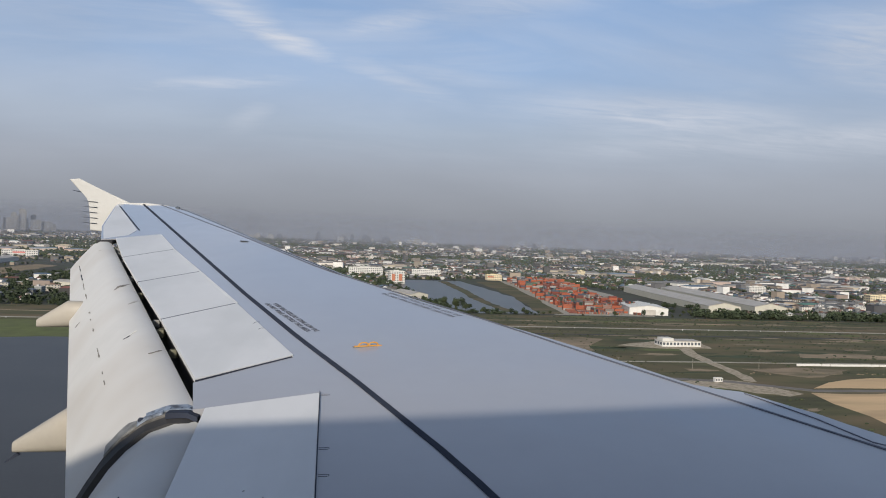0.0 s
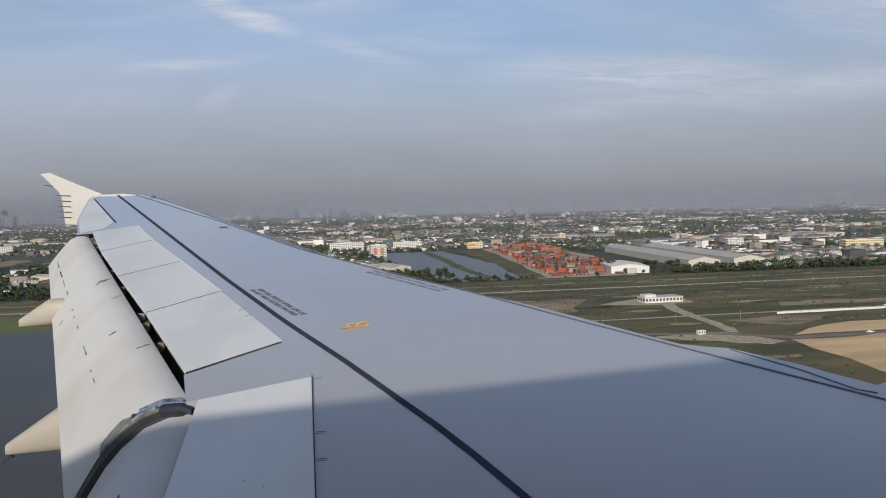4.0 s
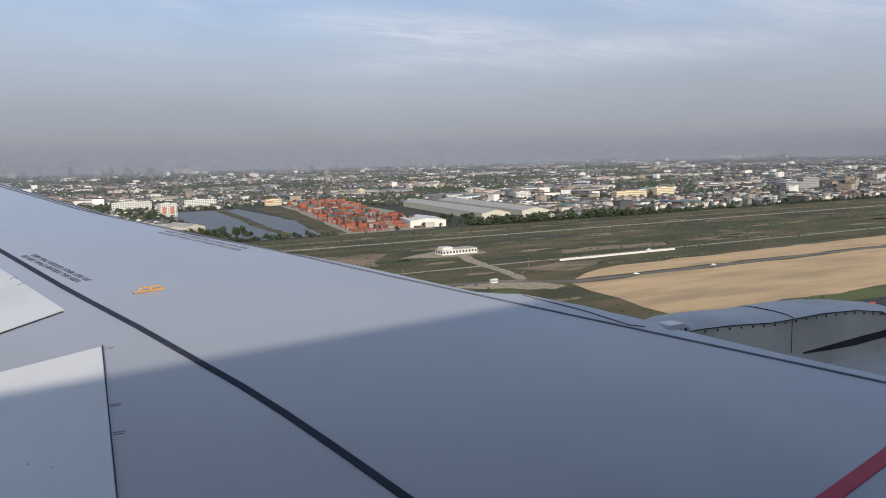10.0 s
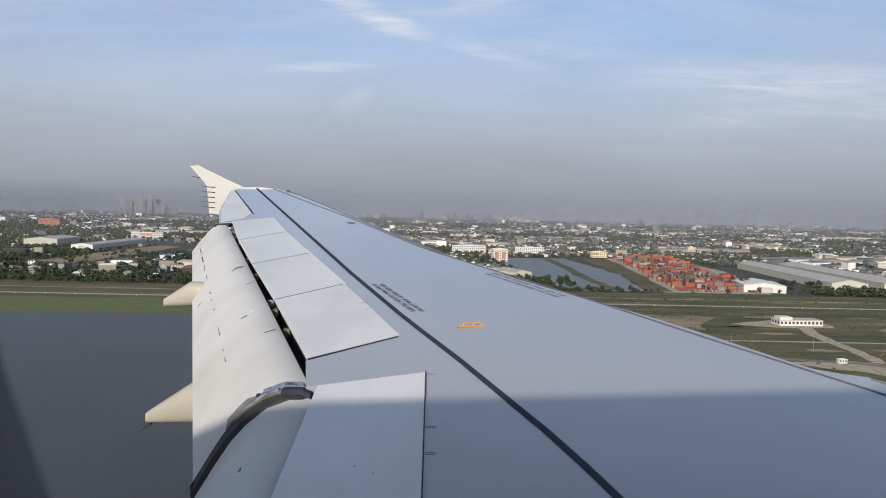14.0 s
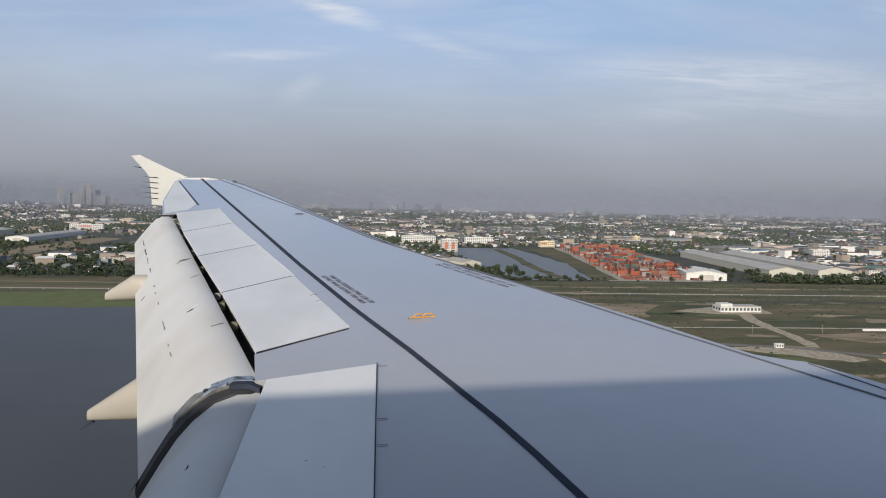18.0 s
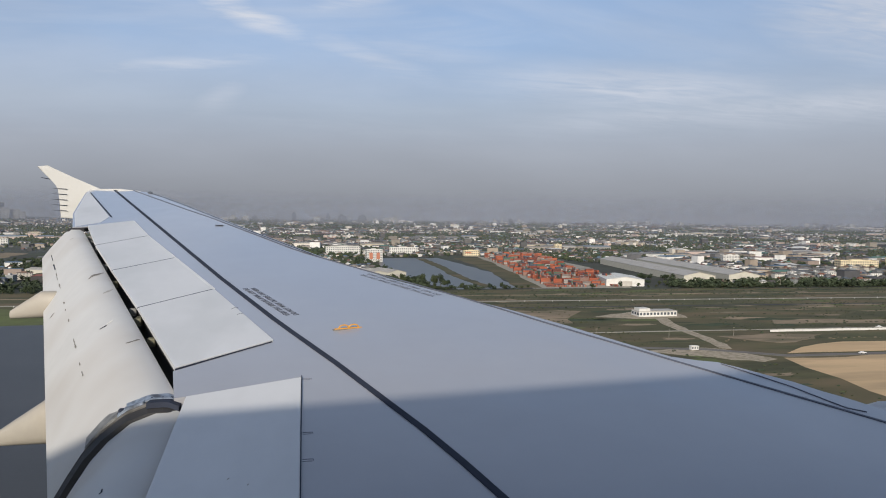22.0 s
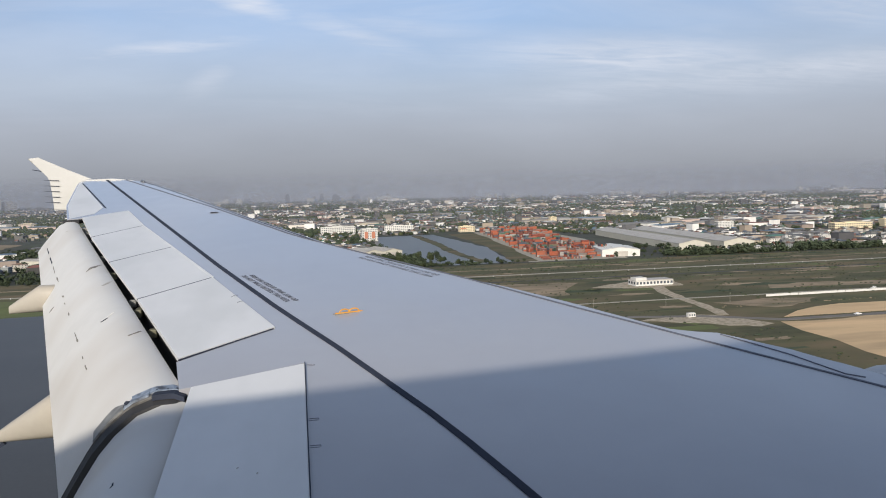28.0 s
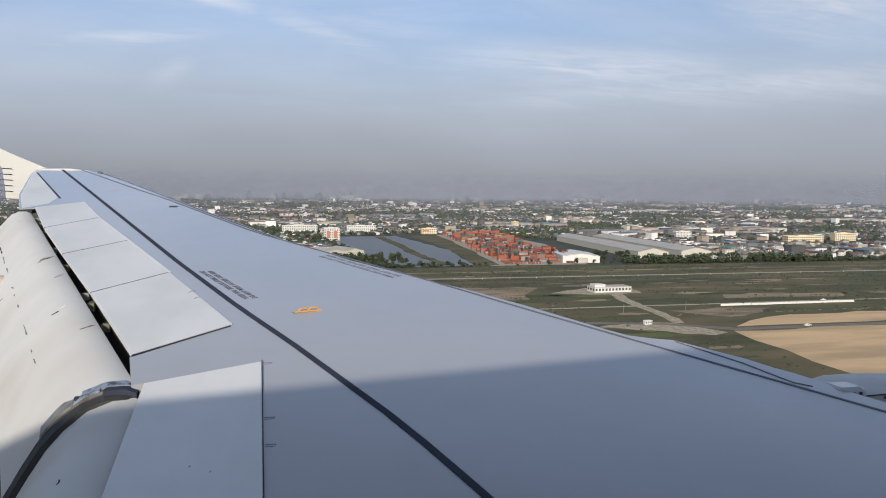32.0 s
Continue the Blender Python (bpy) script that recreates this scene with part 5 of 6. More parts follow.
block("green_factory", 36, 578, 44, 18, 11, 3, 14, shed_wall, "grey factory with a green roof edge and window rows", 10, roof=green_wall, side_bays=4, parapet=2.2)
block("apartment_block", -18, 548, 30, 13, 13, 4, 9, white_wall, "white four storey apartment block beside trees", 12, side_bays=3)
block("school", -20, 620, 54, 14, 12, 3, 14, green_wall, "green and white three storey school", 8, side_bays=3)
block("school", 20, 640, 46, 12, 10, 3, 12, green_wall, "green and white three storey school", 8)
block("teal_factory", -95, 640, 60, 26, 11, 3, 12, teal_wall, "teal and white factory with a pale roof", 15, roof=white_roof)
block("pink_house", -58, 560, 14, 11, 11, 3, 4, pink_wall, "pink three storey house", 5, side_bays=3)
block("yellow_block", 398, 1035, 18, 14, 17, 5, 5, cream_wall, "yellow five storey block", 0)
block("orange_hall", 236, 900, 34, 20, 12, 3, 8, cream_wall, "orange and cream hall beside the container yard", 0, [(-0.45, -0.05, orange_panel)])
block("factory", 610, 690, 74, 22, 13, 3, 16, cream_wall, "long cream factory with rows of windows", -8, side_bays=4)
block("factory", 690, 720, 46, 20, 15, 4, 10, cream_wall, "cream factory with rows of windows", -8)
block("office_block", 830, 640, 60, 20, 20, 5, 13, tower_wall, "grey five storey office block", -10, side_bays=4)
block("office_block", 920, 690, 48, 20, 24, 6, 11, tower_wall, "grey six storey office block", -10, side_bays=4)
shed("white_hall", 560, 980, 40, 46, 9, 4, white_wall, white_roof, "large hall with a bright white roof", 0)
shed("low_warehouse", -489, 960, 70, 150, 13, 4, shed_wall, shed_roof, "wide pale grey warehouse among trees", 8, 1)
shed("long_white_shed", -404, 940, 44, 330, 9, 3, white_wall, shed_roof, "very long low white walled shed among trees", 3, 1)
shed("low_warehouse", -205, 640, 26, 44, 6, 2.4, shed_wall, shed_roof, "low pale grey warehouse among trees", 62, 1)
block("red_hall", -440, 1150, 84, 16, 15, 3, 16, white_wall, "white hall with red cladding panels", 10, [(-0.2, 0.15, pink_wall)])
block("apartment_block", -760, 1480, 70, 26, 26, 6, 12, orange_panel, "orange six storey apartment block", 14, side_bays=3)
# the small white building in the airfield
hut = block("airfield_hut", 215, 352, 38, 15, 4.6, 1, 11, white_wall, "low white airfield building with dark openings", 2, roof=shed_roof, side_bays=3, parapet=0.5, glass=0.62, stair=False)
part("flat_roof", box_me("flat_roof", -7.6, 18.7, -7.2, 7.2, 4.65, 5.25, shed_roof, 0.05), hut, "flat grey roof")
part("annex", box_me("annex", -18.8, -8, -7.3, 3, 4.6, 7.6, white_wall), hut)
# white site hoarding
for k in range(18):
    solid("site_hoarding", box_me("site_hoarding", -3.6, 3.6, -0.15, 0.15, 0, 1.7, white_wall, 0.04), "white panel of a site hoarding on sand", "hoarding", at(246 + 4.07 * k, 295 + 0.2 * math.sin(k), 0.1), "white hoarding along the sand")
# far towers
for k, (dx, dy, w, h) in enumerate([(0, 0, 34, 130), (45, 40, 38, 160), (88, -10, 34, 150), (128, 60, 34, 120), (-70, 40, 60, 92), (-150, -30, 40, 135), (185, 0, 60, 84), (-30, 120, 50, 100), (240, 60, 60, 72), (-110, 90, 60, 80), (20, 80, 70, 95), (320, -20, 70, 60)]):
    block("tower_block", (-1680 + 0.6 * dx) / PLAN, (4290 + dy) / PLAN, w * 0.8, 20, h * 0.74, int(h / 14), 3, tower_wall, "pale high rise tower in the haze", 18, group="far tower cluster", glass=0.5)

# the faint skyline of the city centre
rs = random.Random(5)
verts, faces = [], []
for bearing, count, top in ((-13, 12, 36), (-4, 9, 30), (4, 14, 42), (15, 7, 26), (26, 9, 34), (39, 8, 28), (50, 6, 24)):
    for k in range(count):
        a, r = radians(bearing + rs.gauss(0, 1.3)), rs.uniform(4560, 4900)
        cx, cy, h = r * math.sin(a), r * math.cos(a), top * rs.uniform(0.35, 1.0)
        w, d = rs.uniform(9, 22), rs.uniform(9, 16)
        z, n = base(cx, cy), len(verts)
        for u, top_z in ((1.0, h), (0.55, h + rs.choice((2, 4, 12)))):
            m = len(verts)
            verts += [(cx + sx * w * u, cy + sy * d * u, q) for q in ((z if u == 1.0 else z + h), z + top_z) for sx, sy in ((-1, -1), (1, -1), (1, 1), (-1, 1))]
            faces += [tuple(m + q for q in f) for f in ((4, 5, 6, 7), (0, 1, 5, 4), (1, 2, 6, 5), (2, 3, 7, 6), (3, 0, 4, 7))]
solid("skyline", data_of("skyline", verts, faces, tower_wall), "faint grey towers of a distant city centre in smog", "towers", kind="stuff")

# ---- shipping containers ----


def container_data():
    L, Wd, Hh = 12.2, 2.44, 2.6
    verts, faces = [], []
    n = 24
    for s in (-1, 1):
        base = len(verts)
        for k in range(n + 1):
            y_ = s * (Wd / 2 - (0.05 if k % 4 in (1, 2) else 0.0))
            x_ = -L / 2 + L * k / n
            verts += [(x_, y_, 0.12), (x_, y_, Hh - 0.1)]
        faces += [(base + 2 * k, base + 2 * k + 2, base + 2 * k + 3, base + 2 * k + 1) for k in range(n)]
    return data_of("side", verts, faces, box_steel)


side_me = container_data()
bm = bmesh.new()
for s in (-1, 1):
    for z in (0.0, 2.48):
        box_bm(bm, -6.1, 6.1, s * 1.22 - 0.06, s * 1.22 + 0.06, z, z + 0.12)
    for x in (-6.1, 6.0):
        box_bm(bm, x, x + 0.1, s * 1.22 - 0.07, s * 1.22 + 0.07, 0, 2.6)
box_bm(bm, -6.1, 6.1, -1.2, 1.2, 2.50, 2.57)
box_bm(bm, -6.1, 6.1, -1.2, 1.2, 0.02, 0.10)
frame_me = from_bm("container_frame", bm, box_steel)
door_me = [box_me("container_door", -6.06, -6.0, a, b, 0.1, 2.5, box_steel) for a, b in ((-1.18, -0.02), (0.02, 1.18))]
end_me = box_me("end_panel", 6.0, 6.06, -1.18, 1.18, 0.1, 2.5, box_steel)
first = thing("shipping_container", "rust orange corrugated shipping container in a stack", "container", at(205, 505, 0.2), "stacked shipping containers")
part("side", side_me, first)
part("container_frame", frame_me, first)
for d_me in door_me:
    part("container_door", d_me, first)
part("end_panel", end_me, first)
rc = random.Random(8)
count, far_v, far_f = 0, [], []
y0 = 506 * PLAN
while y0 < 868 * PLAN:
    py = y0 / PLAN
    left, right = P(205 + 0.10 * (py - 505) + (6 if py > 650 else 0), py)[0], P(258 + 0.135 * (py - 505), py)[0]
    across = rc.random() < 0.4
    x = left + rc.uniform(0, 6)
    lane = rc.randint(0, 3)
    while x < right:
        step = 3.0 if across else 13.0
        if rc.random() < (0.10 if across else 0.12):
            x += step * (3 if across else 1.3)
            continue
        tall = rc.choice((1, 2, 3, 4, 5) if y0 > 940 else (1, 1, 2, 3))
        if across and rc.random() < 0.6:
            tall = max(1, lane)
        for b in range(1 if across else rc.randint(1, 3)):
            for t in range(tall):
                m = Matrix.Translation((x, y0 + b * 2.7 + rc.uniform(-0.2, 0.2), G + 0.2 + 2.62 * t)) @ Matrix.Rotation(radians((90 if across else 0) + rc.uniform(-0.6, 0.6)), 4, "Z")
                if count < 290:
                    copy_thing(first, m)
                    count += 1
                    continue
                n = len(far_v)
                far_v += [tuple(m @ Vector((u, v, w))) for w in (0.05, 2.55) for u, v in ((-6.1, -1.22), (6.1, -1.22), (6.1, 1.22), (-6.1, 1.22))]
                far_f += [tuple(n + q for q in f) for f in ((4, 5, 6, 7), (0, 1, 5, 4), (1, 2, 6, 5), (2, 3, 7, 6), (3, 0, 4, 7))]
        x += step
    y0 += 14.5 if across else 12.0
solid("container_stacks", data_of("container_stacks", far_v, far_f, far_box), "rows of stacked rust orange and grey shipping containers", "containers", kind="stuff")

# ---- houses ----


def house_kind(w, d, h, rise, floors, flat, seed):
    ob = thing("house", "small rendered town house with a pitched roof" if not flat else "small flat roofed concrete town house", "house", at(-118 - 20 * seed, 700 + 6 * seed), "houses of the near town")
    part("wall", box_me("wall", -w / 2, w / 2, -d / 2, d / 2, 0, h, house_wall), ob)
    if flat:
        bm = bmesh.new()
        box_bm(bm, -w / 2 - 0.25, w / 2 + 0.25, -d / 2 - 0.25, d / 2 + 0.25, h, h + 0.35)
        box_bm(bm, -w / 5, w / 8, 0, d / 3, h + 0.35, h + 2.3)
        part("roof", from_bm("roof", bm, house_roof), ob)
    else:
        o = 0.7
        x, y = w / 2 + o, d / 2 + o
        rx = w / 2 - d * 0.3
        v = [(-x, -y, h), (x, -y, h), (x, y, h), (-x, y, h), (-rx, 0, h + rise), (rx, 0, h + rise), (-x, -y, h - 0.2), (x, -y, h - 0.2), (x, y, h - 0.2), (-x, y, h - 0.2)]
        part("roof", data_of("roof", v, [(0, 1, 5, 4), (1, 2, 5), (2, 3, 4, 5), (3, 0, 4), (0, 6, 7, 1), (1, 7, 8, 2), (2, 8, 9, 3), (3, 9, 6, 0), (9, 8, 7, 6)], house_roof), ob)
    bays = max(2, int(w / 3.6))
    win = window_mesh(1.5, 1.35)
    for f in range(floors):
        for b in range(bays):
            part("window", win, ob, at=Matrix.Translation((-w / 2 + (b + 0.5) * w / bays, -d / 2, 0.95 + f * 3.0)))
    return ob


KINDS = [house_kind(8, 7, 5.8, 2.0, 2, False, 0), house_kind(10, 8, 6.0, 2.3, 2, False, 1), house_kind(12, 9, 8.6, 0, 3, True, 2), house_kind(8, 6.5, 3.2, 1.8, 1, False, 3), house_kind(19, 9, 8.8, 0, 3, True, 4)]
KEEP_OUT = [(98, 205, 488, 870), (180, 330, 488, 900), (318, 408, 510, 770), (50, 120, 560, 615), (-358, -272, 610, 1000), (-440, -370, 830, 1060), (-530, -455, 900, 1020), (-225, -185, 620, 660), (84, 124, 775, 805), (28, 195, 930, 970), (385, 412, 1025, 1045), (12, 60, 565, 592), (-36, 0, 538, 560), (-62, 42, 556, 742), (490, 530, 755, 785), (565, 720, 670, 740), (795, 950, 620, 710), (-130, -60, 620, 660)]


KEEP_OUT = [(*P(a, c), *P(b, d)) for a, b, c, d in KEEP_OUT]
TAKEN = set()


def free(x, y, pad=6):
    """Whether a place in metres is clear of the yards, the large buildings and the single houses."""
    if (int(x // 16), int(y // 16)) in TAKEN:
        return False
    return not any(a - pad < x < b + pad and c - pad < y < d + pad for a, c, b, d in KEEP_OUT)


rh = random.Random(31)
made = 0
spots = [(x + rh.uniform(-5, 5), y + rh.uniform(-4, 4)) for y in range(908, 1180, 18) for x in range(-700, 1500, 21)]
rh.shuffle(spots)
for x, y in spots:
    if not free(x, y) or x < -110 and rh.random() < 0.72 or rh.random() < 0.3 or made >= 295:
        continue
    copy_thing(rh.choice(KINDS), Matrix.Translation((x, y, G)) @ Matrix.Rotation(radians(rh.choice((-6, 8, 84, 12)) + rh.uniform(-3, 3)), 4, "Z"))
    TAKEN.add((int(x // 16), int(y // 16)))
    made += 1

# ---- the far town: uncountable roofs and woods ----
rf_ = np.random.RandomState(4)


def far_town(name, near, far, gap, big, tall, label):
    wv, wf, rv2, rfc = [], [], [], []
    ys = np.arange(near, far, gap)
    for y in ys:
        half0, half1 = -0.78 * y - 80, 1.75 * y + 80
        for x in np.arange(half0, half1, gap):
            px, py = x + rf_.uniform(-0.42, 0.42) * gap, y + rf_.uniform(-0.42, 0.42) * gap
            if px * px + py * py > 4850 ** 2 or not free(px, py):
                continue
            dens = 0.5 + 1.3 * noise.noise((px / 330.0, py / 420.0, 0.3)) + 0.4 * noise.noise((px / 120.0, py / 120.0, 4.0))
            if rf_.rand() > 0.12 + 0.85 * dens:
                continue
            if px < -0.08 * py - 10 and py < 2700 and rf_.rand() < 0.78:
                continue
            kind = rf_.rand()
            if kind < big:
                w, d, h, rise = rf_.uniform(18, 55), rf_.uniform(12, 28), rf_.uniform(5, 10), rf_.uniform(0.4, 2.5)
            elif kind < big + tall:
                w, d, h, rise = rf_.uniform(14, 32), rf_.uniform(11, 16), rf_.uniform(10, 20), 0.4
            else:
                w, d, h, rise = rf_.uniform(5.0, 10.5), rf_.uniform(5, 8), rf_.uniform(3.0, 6.8), rf_.choice((0.35, 1.6, 2.0))
            a = radians(rf_.choice((6, -9, 96, 20)) + rf_.uniform(-4, 4))
            ca, sa = math.cos(a), math.sin(a)
            cs = [(-w / 2, -d / 2), (w / 2, -d / 2), (w / 2, d / 2), (-w / 2, d / 2)]
            n = len(wv)
            ground_z = base(px, py)
            for z in (ground_z, ground_z + h):
                wv += [(px + ca * u - sa * v, py + sa * u + ca * v, z) for u, v in cs]
            wf += [(n, n + 1, n + 5, n + 4), (n + 1, n + 2, n + 6, n + 5), (n + 2, n + 3, n + 7, n + 6), (n + 3, n, n + 4, n + 7)]
            n = len(rv2)
            o = 0.5
            cs = [(-w / 2 - o, -d / 2 - o), (w / 2 + o, -d / 2 - o), (w / 2 + o, d / 2 + o), (-w / 2 - o, d / 2 + o), (-w / 2 + 0.3 * d, 0), (w / 2 - 0.3 * d, 0)]
            rv2 += [(px + ca * u - sa * v, py + sa * u + ca * v, ground_z + h + (rise if k > 3 else 0.0)) for k, (u, v) in enumerate(cs)]
            rfc += [(n, n + 1, n + 5, n + 4), (n + 1, n + 2, n + 5), (n + 2, n + 3, n + 4, n + 5), (n + 3, n, n + 4)]
    town = thing(name, label, "town", kind="stuff")
    tagged(part("far_walls", data_of("far_walls", wv, wf, far_wall), town), kind="stuff")
    tagged(part("far_roofs", data_of("far_roofs", rv2, rfc, far_roof), town), kind="stuff")


far_town("near_town", 906, 1460, 16.5, 0.06, 0.015, "dense low town of pale walls and grey and red roofs")
far_town("middle_town", 1460, 2550, 16.5, 0.05, 0.010, "dense low town of pale walls and grey and red roofs")
far_town("outer_town", 2550, 3650, 21, 0.06, 0.012, "dense low town fading into smog")
far_town("horizon_town", 3650, 4850, 30, 0.10, 0.03, "far town at the hazy horizon")



def far_rows(name, centres, count, across, deep, high, rise, step, label, roof_mat):
    """Groups of long parallel buildings, set in rows."""
    wv, wf, rv2, rfc = [], [], [], []
    for cx, cy in centres:
        turn = radians(rf_.choice((5, -10, 18, 96)))
        for k in range(count):
            w, d, h = rf_.uniform(*across), rf_.uniform(*deep), rf_.uniform(*high)
            gx, gy = ((k % 3) - 1) * (across[1] + 9) + rf_.uniform(-8, 8), (k // 3) * step + rf_.uniform(-4, 4)
            px, py = cx + gx * math.cos(turn) - gy * math.sin(turn), cy + gx * math.sin(turn) + gy * math.cos(turn)
            if not free(px, py, 25) or rf_.rand() < 0.2:
                continue
            ca, sa = math.cos(turn), math.sin(turn)
            n = len(wv)
            cs = [(-w / 2, -d / 2), (w / 2, -d / 2), (w / 2, d / 2), (-w / 2, d / 2)]
            ground_z = base(px, py)
            for z in (ground_z, ground_z + h):
                wv += [(px + ca * u - sa * v, py + sa * u + ca * v, z) for u, v in cs]
            wf += [(n, n + 1, n + 5, n + 4), (n + 1, n + 2, n + 6, n + 5), (n + 2, n + 3, n + 7, n + 6), (n + 3, n, n + 4, n + 7)]
            n = len(rv2)
            cs = [(-w / 2 - 0.5, -d / 2 - 0.5), (w / 2 + 0.5, -d / 2 - 0.5), (w / 2 + 0.5, d / 2 + 0.5), (-w / 2 - 0.5, d / 2 + 0.5), (-w / 2, 0), (w / 2, 0)]
            rv2 += [(px + ca * u - sa * v, py + sa * u + ca * v, ground_z + h + (rise if q > 3 else 0.0)) for q, (u, v) in enumerate(cs)]
            rfc += [(n, n + 1, n + 5, n + 4), (n + 1, n + 2, n + 5), (n + 2, n + 3, n + 4, n + 5), (n + 3, n, n + 4)]
    ob = thing(name, label, "town", kind="stuff")
    tagged(part("far_walls", data_of("far_walls", wv, wf, estate_wall), ob), kind="stuff")
    tagged(part("far_roofs", data_of("far_roofs", rv2, rfc, roof_mat), ob), kind="stuff")


ESTATES = [(150, 1850), (520, 2350), (900, 1950), (-320, 2250), (1450, 2500), (40, 2750), (1950, 2400), (700, 1560), (1150, 1480), (-600, 1800), (2600, 2500), (1300, 3100), (400, 3300), (-100, 1300)]
WORKS = [(420, 1130), (760, 1020), (1150, 1180), (60, 1160), (-260, 1020), (1500, 1600), (300, 1480), (1000, 1700), (-500, 1400), (620, 1850), (1750, 1500), (1250, 930), (950, 830), (520, 900), (680, 950)]
far_rows("housing_estates", [(1.5 * x, 1.4 * y) for x, y in ESTATES], 24, (20, 48), (8, 11), (7, 13), 0.4, 22, "rows of pale and pinkish sunlit blocks in the far town", estate_wall)
far_rows("works_roofs", [(1.7 * x, 1.7 * y) for x, y in WORKS], 9, (30, 80), (20, 38), (6, 10), 2.2, 52, "broad pale works and market roofs among the houses", pale_roof)

ICO = bmesh.new()
bmesh.ops.create_icosphere(ICO, subdivisions=1, radius=1.0)
ico_v = np.array([v.co[:] for v in ICO.verts])
ico_f = [tuple(v.index for v in f.verts) for f in ICO.faces]
ICO.free()


def woods(name, near, far, gap, size, label, odds):
    verts, faces = [], []
    count = 0
    for y in np.arange(near, far, gap):
        for x in np.arange(-0.78 * y - 60, 1.75 * y + 60, gap):
            px, py = x + rf_.uniform(-0.5, 0.5) * gap, y + rf_.uniform(-0.5, 0.5) * gap
            if px * px + py * py > 4850 ** 2 or not free(px, py, 2):
                continue
            wooded = px < -0.08 * py - 10 and py < 2700
            if rf_.rand() > (0.5 if wooded else 0.0) + odds + 1.1 * noise.noise((px / 170.0, py / 210.0, 7.0)) - 1.7 * noise.noise((px / 330.0, py / 420.0, 0.3)):
                continue
            s = size * rf_.uniform(0.5, 1.15)
            v = ico_v * (1 + rf_.uniform(-0.28, 0.28, (len(ico_v), 1))) * (s * rf_.uniform(0.8, 1.5), s * rf_.uniform(0.8, 1.3), s * rf_.uniform(0.8, 1.25))
            verts.append(v + (px, py, base(px, py) + s * 0.75))
            faces += [(a + count, b + count, c + count) for a, b, c in ico_f]
            count += len(ico_v)
    solid(name, data_of(name, np.concatenate(verts), faces, far_foliage), label, "trees", kind="stuff")


woods("town_trees", 1300, 2400, 12.5, 3.7, "dark green tree crowns between the houses", 0.62)
woods("far_trees", 2400, 3700, 19, 4.8, "dark green tree crowns of the far town", 0.55)
woods("horizon_trees", 3700, 4850, 36, 7.0, "dark woods near the hazy horizon", 0.42)

# ---- smog haze imitated by see-through grey shells, denser toward the distance ----


def haze_shell_mat(name, amount, low, high):
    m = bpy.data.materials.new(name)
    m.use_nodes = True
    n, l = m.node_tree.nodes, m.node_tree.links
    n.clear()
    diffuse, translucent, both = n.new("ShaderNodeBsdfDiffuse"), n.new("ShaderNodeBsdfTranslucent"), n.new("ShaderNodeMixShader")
    # Grey surface colour stands in for light scattered by hazy air.
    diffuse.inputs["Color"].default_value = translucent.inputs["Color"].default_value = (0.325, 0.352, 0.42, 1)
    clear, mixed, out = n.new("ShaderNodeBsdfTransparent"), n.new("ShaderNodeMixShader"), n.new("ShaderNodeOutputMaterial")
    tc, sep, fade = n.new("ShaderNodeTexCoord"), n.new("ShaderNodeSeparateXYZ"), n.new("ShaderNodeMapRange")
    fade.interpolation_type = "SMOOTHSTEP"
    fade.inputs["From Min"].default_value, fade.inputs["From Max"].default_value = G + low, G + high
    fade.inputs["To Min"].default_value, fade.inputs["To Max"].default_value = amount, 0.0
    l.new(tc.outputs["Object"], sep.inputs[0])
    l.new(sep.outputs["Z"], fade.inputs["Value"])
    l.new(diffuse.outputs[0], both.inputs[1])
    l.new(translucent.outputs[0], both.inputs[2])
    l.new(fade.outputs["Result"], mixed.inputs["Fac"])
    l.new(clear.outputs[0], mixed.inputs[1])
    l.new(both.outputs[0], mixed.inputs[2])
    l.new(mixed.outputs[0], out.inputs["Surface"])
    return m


HAZE_SHELLS = {r: haze_shell_mat("haze shell grey", amount, low, high) for r, amount, low, high in ((1800, 0.06, 30, 90), (2350, 0.07, 30, 90), (2900, 0.09, 40, 110), (3450, 0.16, 80, 190), (3950, 0.24, 90, 220), (4400, 0.34, 90, 240), (4750, 0.42, 90, 240))}
for r, mat in HAZE_SHELLS.items():
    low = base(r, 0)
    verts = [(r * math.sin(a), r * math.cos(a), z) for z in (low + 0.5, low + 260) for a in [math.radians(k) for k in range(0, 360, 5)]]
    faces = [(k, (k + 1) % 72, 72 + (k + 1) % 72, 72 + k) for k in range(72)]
    solid("smog_layer", data_of("smog_layer", verts, faces, mat), "see-through grey shell imitating haze over the town", "smog", kind="structure")

# ---- scrub in the airfield ----
verts, faces, total = [], [], 0
rb = np.random.RandomState(12)
for k in range(14000):
    x, y = rb.uniform(-30, 700), rb.uniform(60, 484)
    if 200 < x and 171 < y < 275 or 415 < y < 427 or 150 < x and 105 < y < 159 or 180 < x < 235 and 230 < y < 365:
        continue
    if noise.noise((x / 60.0, y / 25.0, 2.0)) < -0.05 and rb.rand() < 0.8:
        continue
    s_ = rb.uniform(0.25, 0.95)
    v = ico_v * (1 + rb.uniform(-0.35, 0.35, (len(ico_v), 1))) * (s_ * rb.uniform(0.9, 2.2), s_ * rb.uniform(0.8, 1.4), s_ * rb.uniform(0.4, 0.8))
    verts.append(v + (*P(x, y), G + 0.2 + s_ * 0.2))
    faces += [(a + total, b + total, c + total) for a, b, c in ico_f]
    total += len(ico_v)
solid("scrub", data_of("scrub", np.concatenate(verts), faces, far_foliage), "low green scrub dotted over the airfield grass", "bushes", kind="stuff")
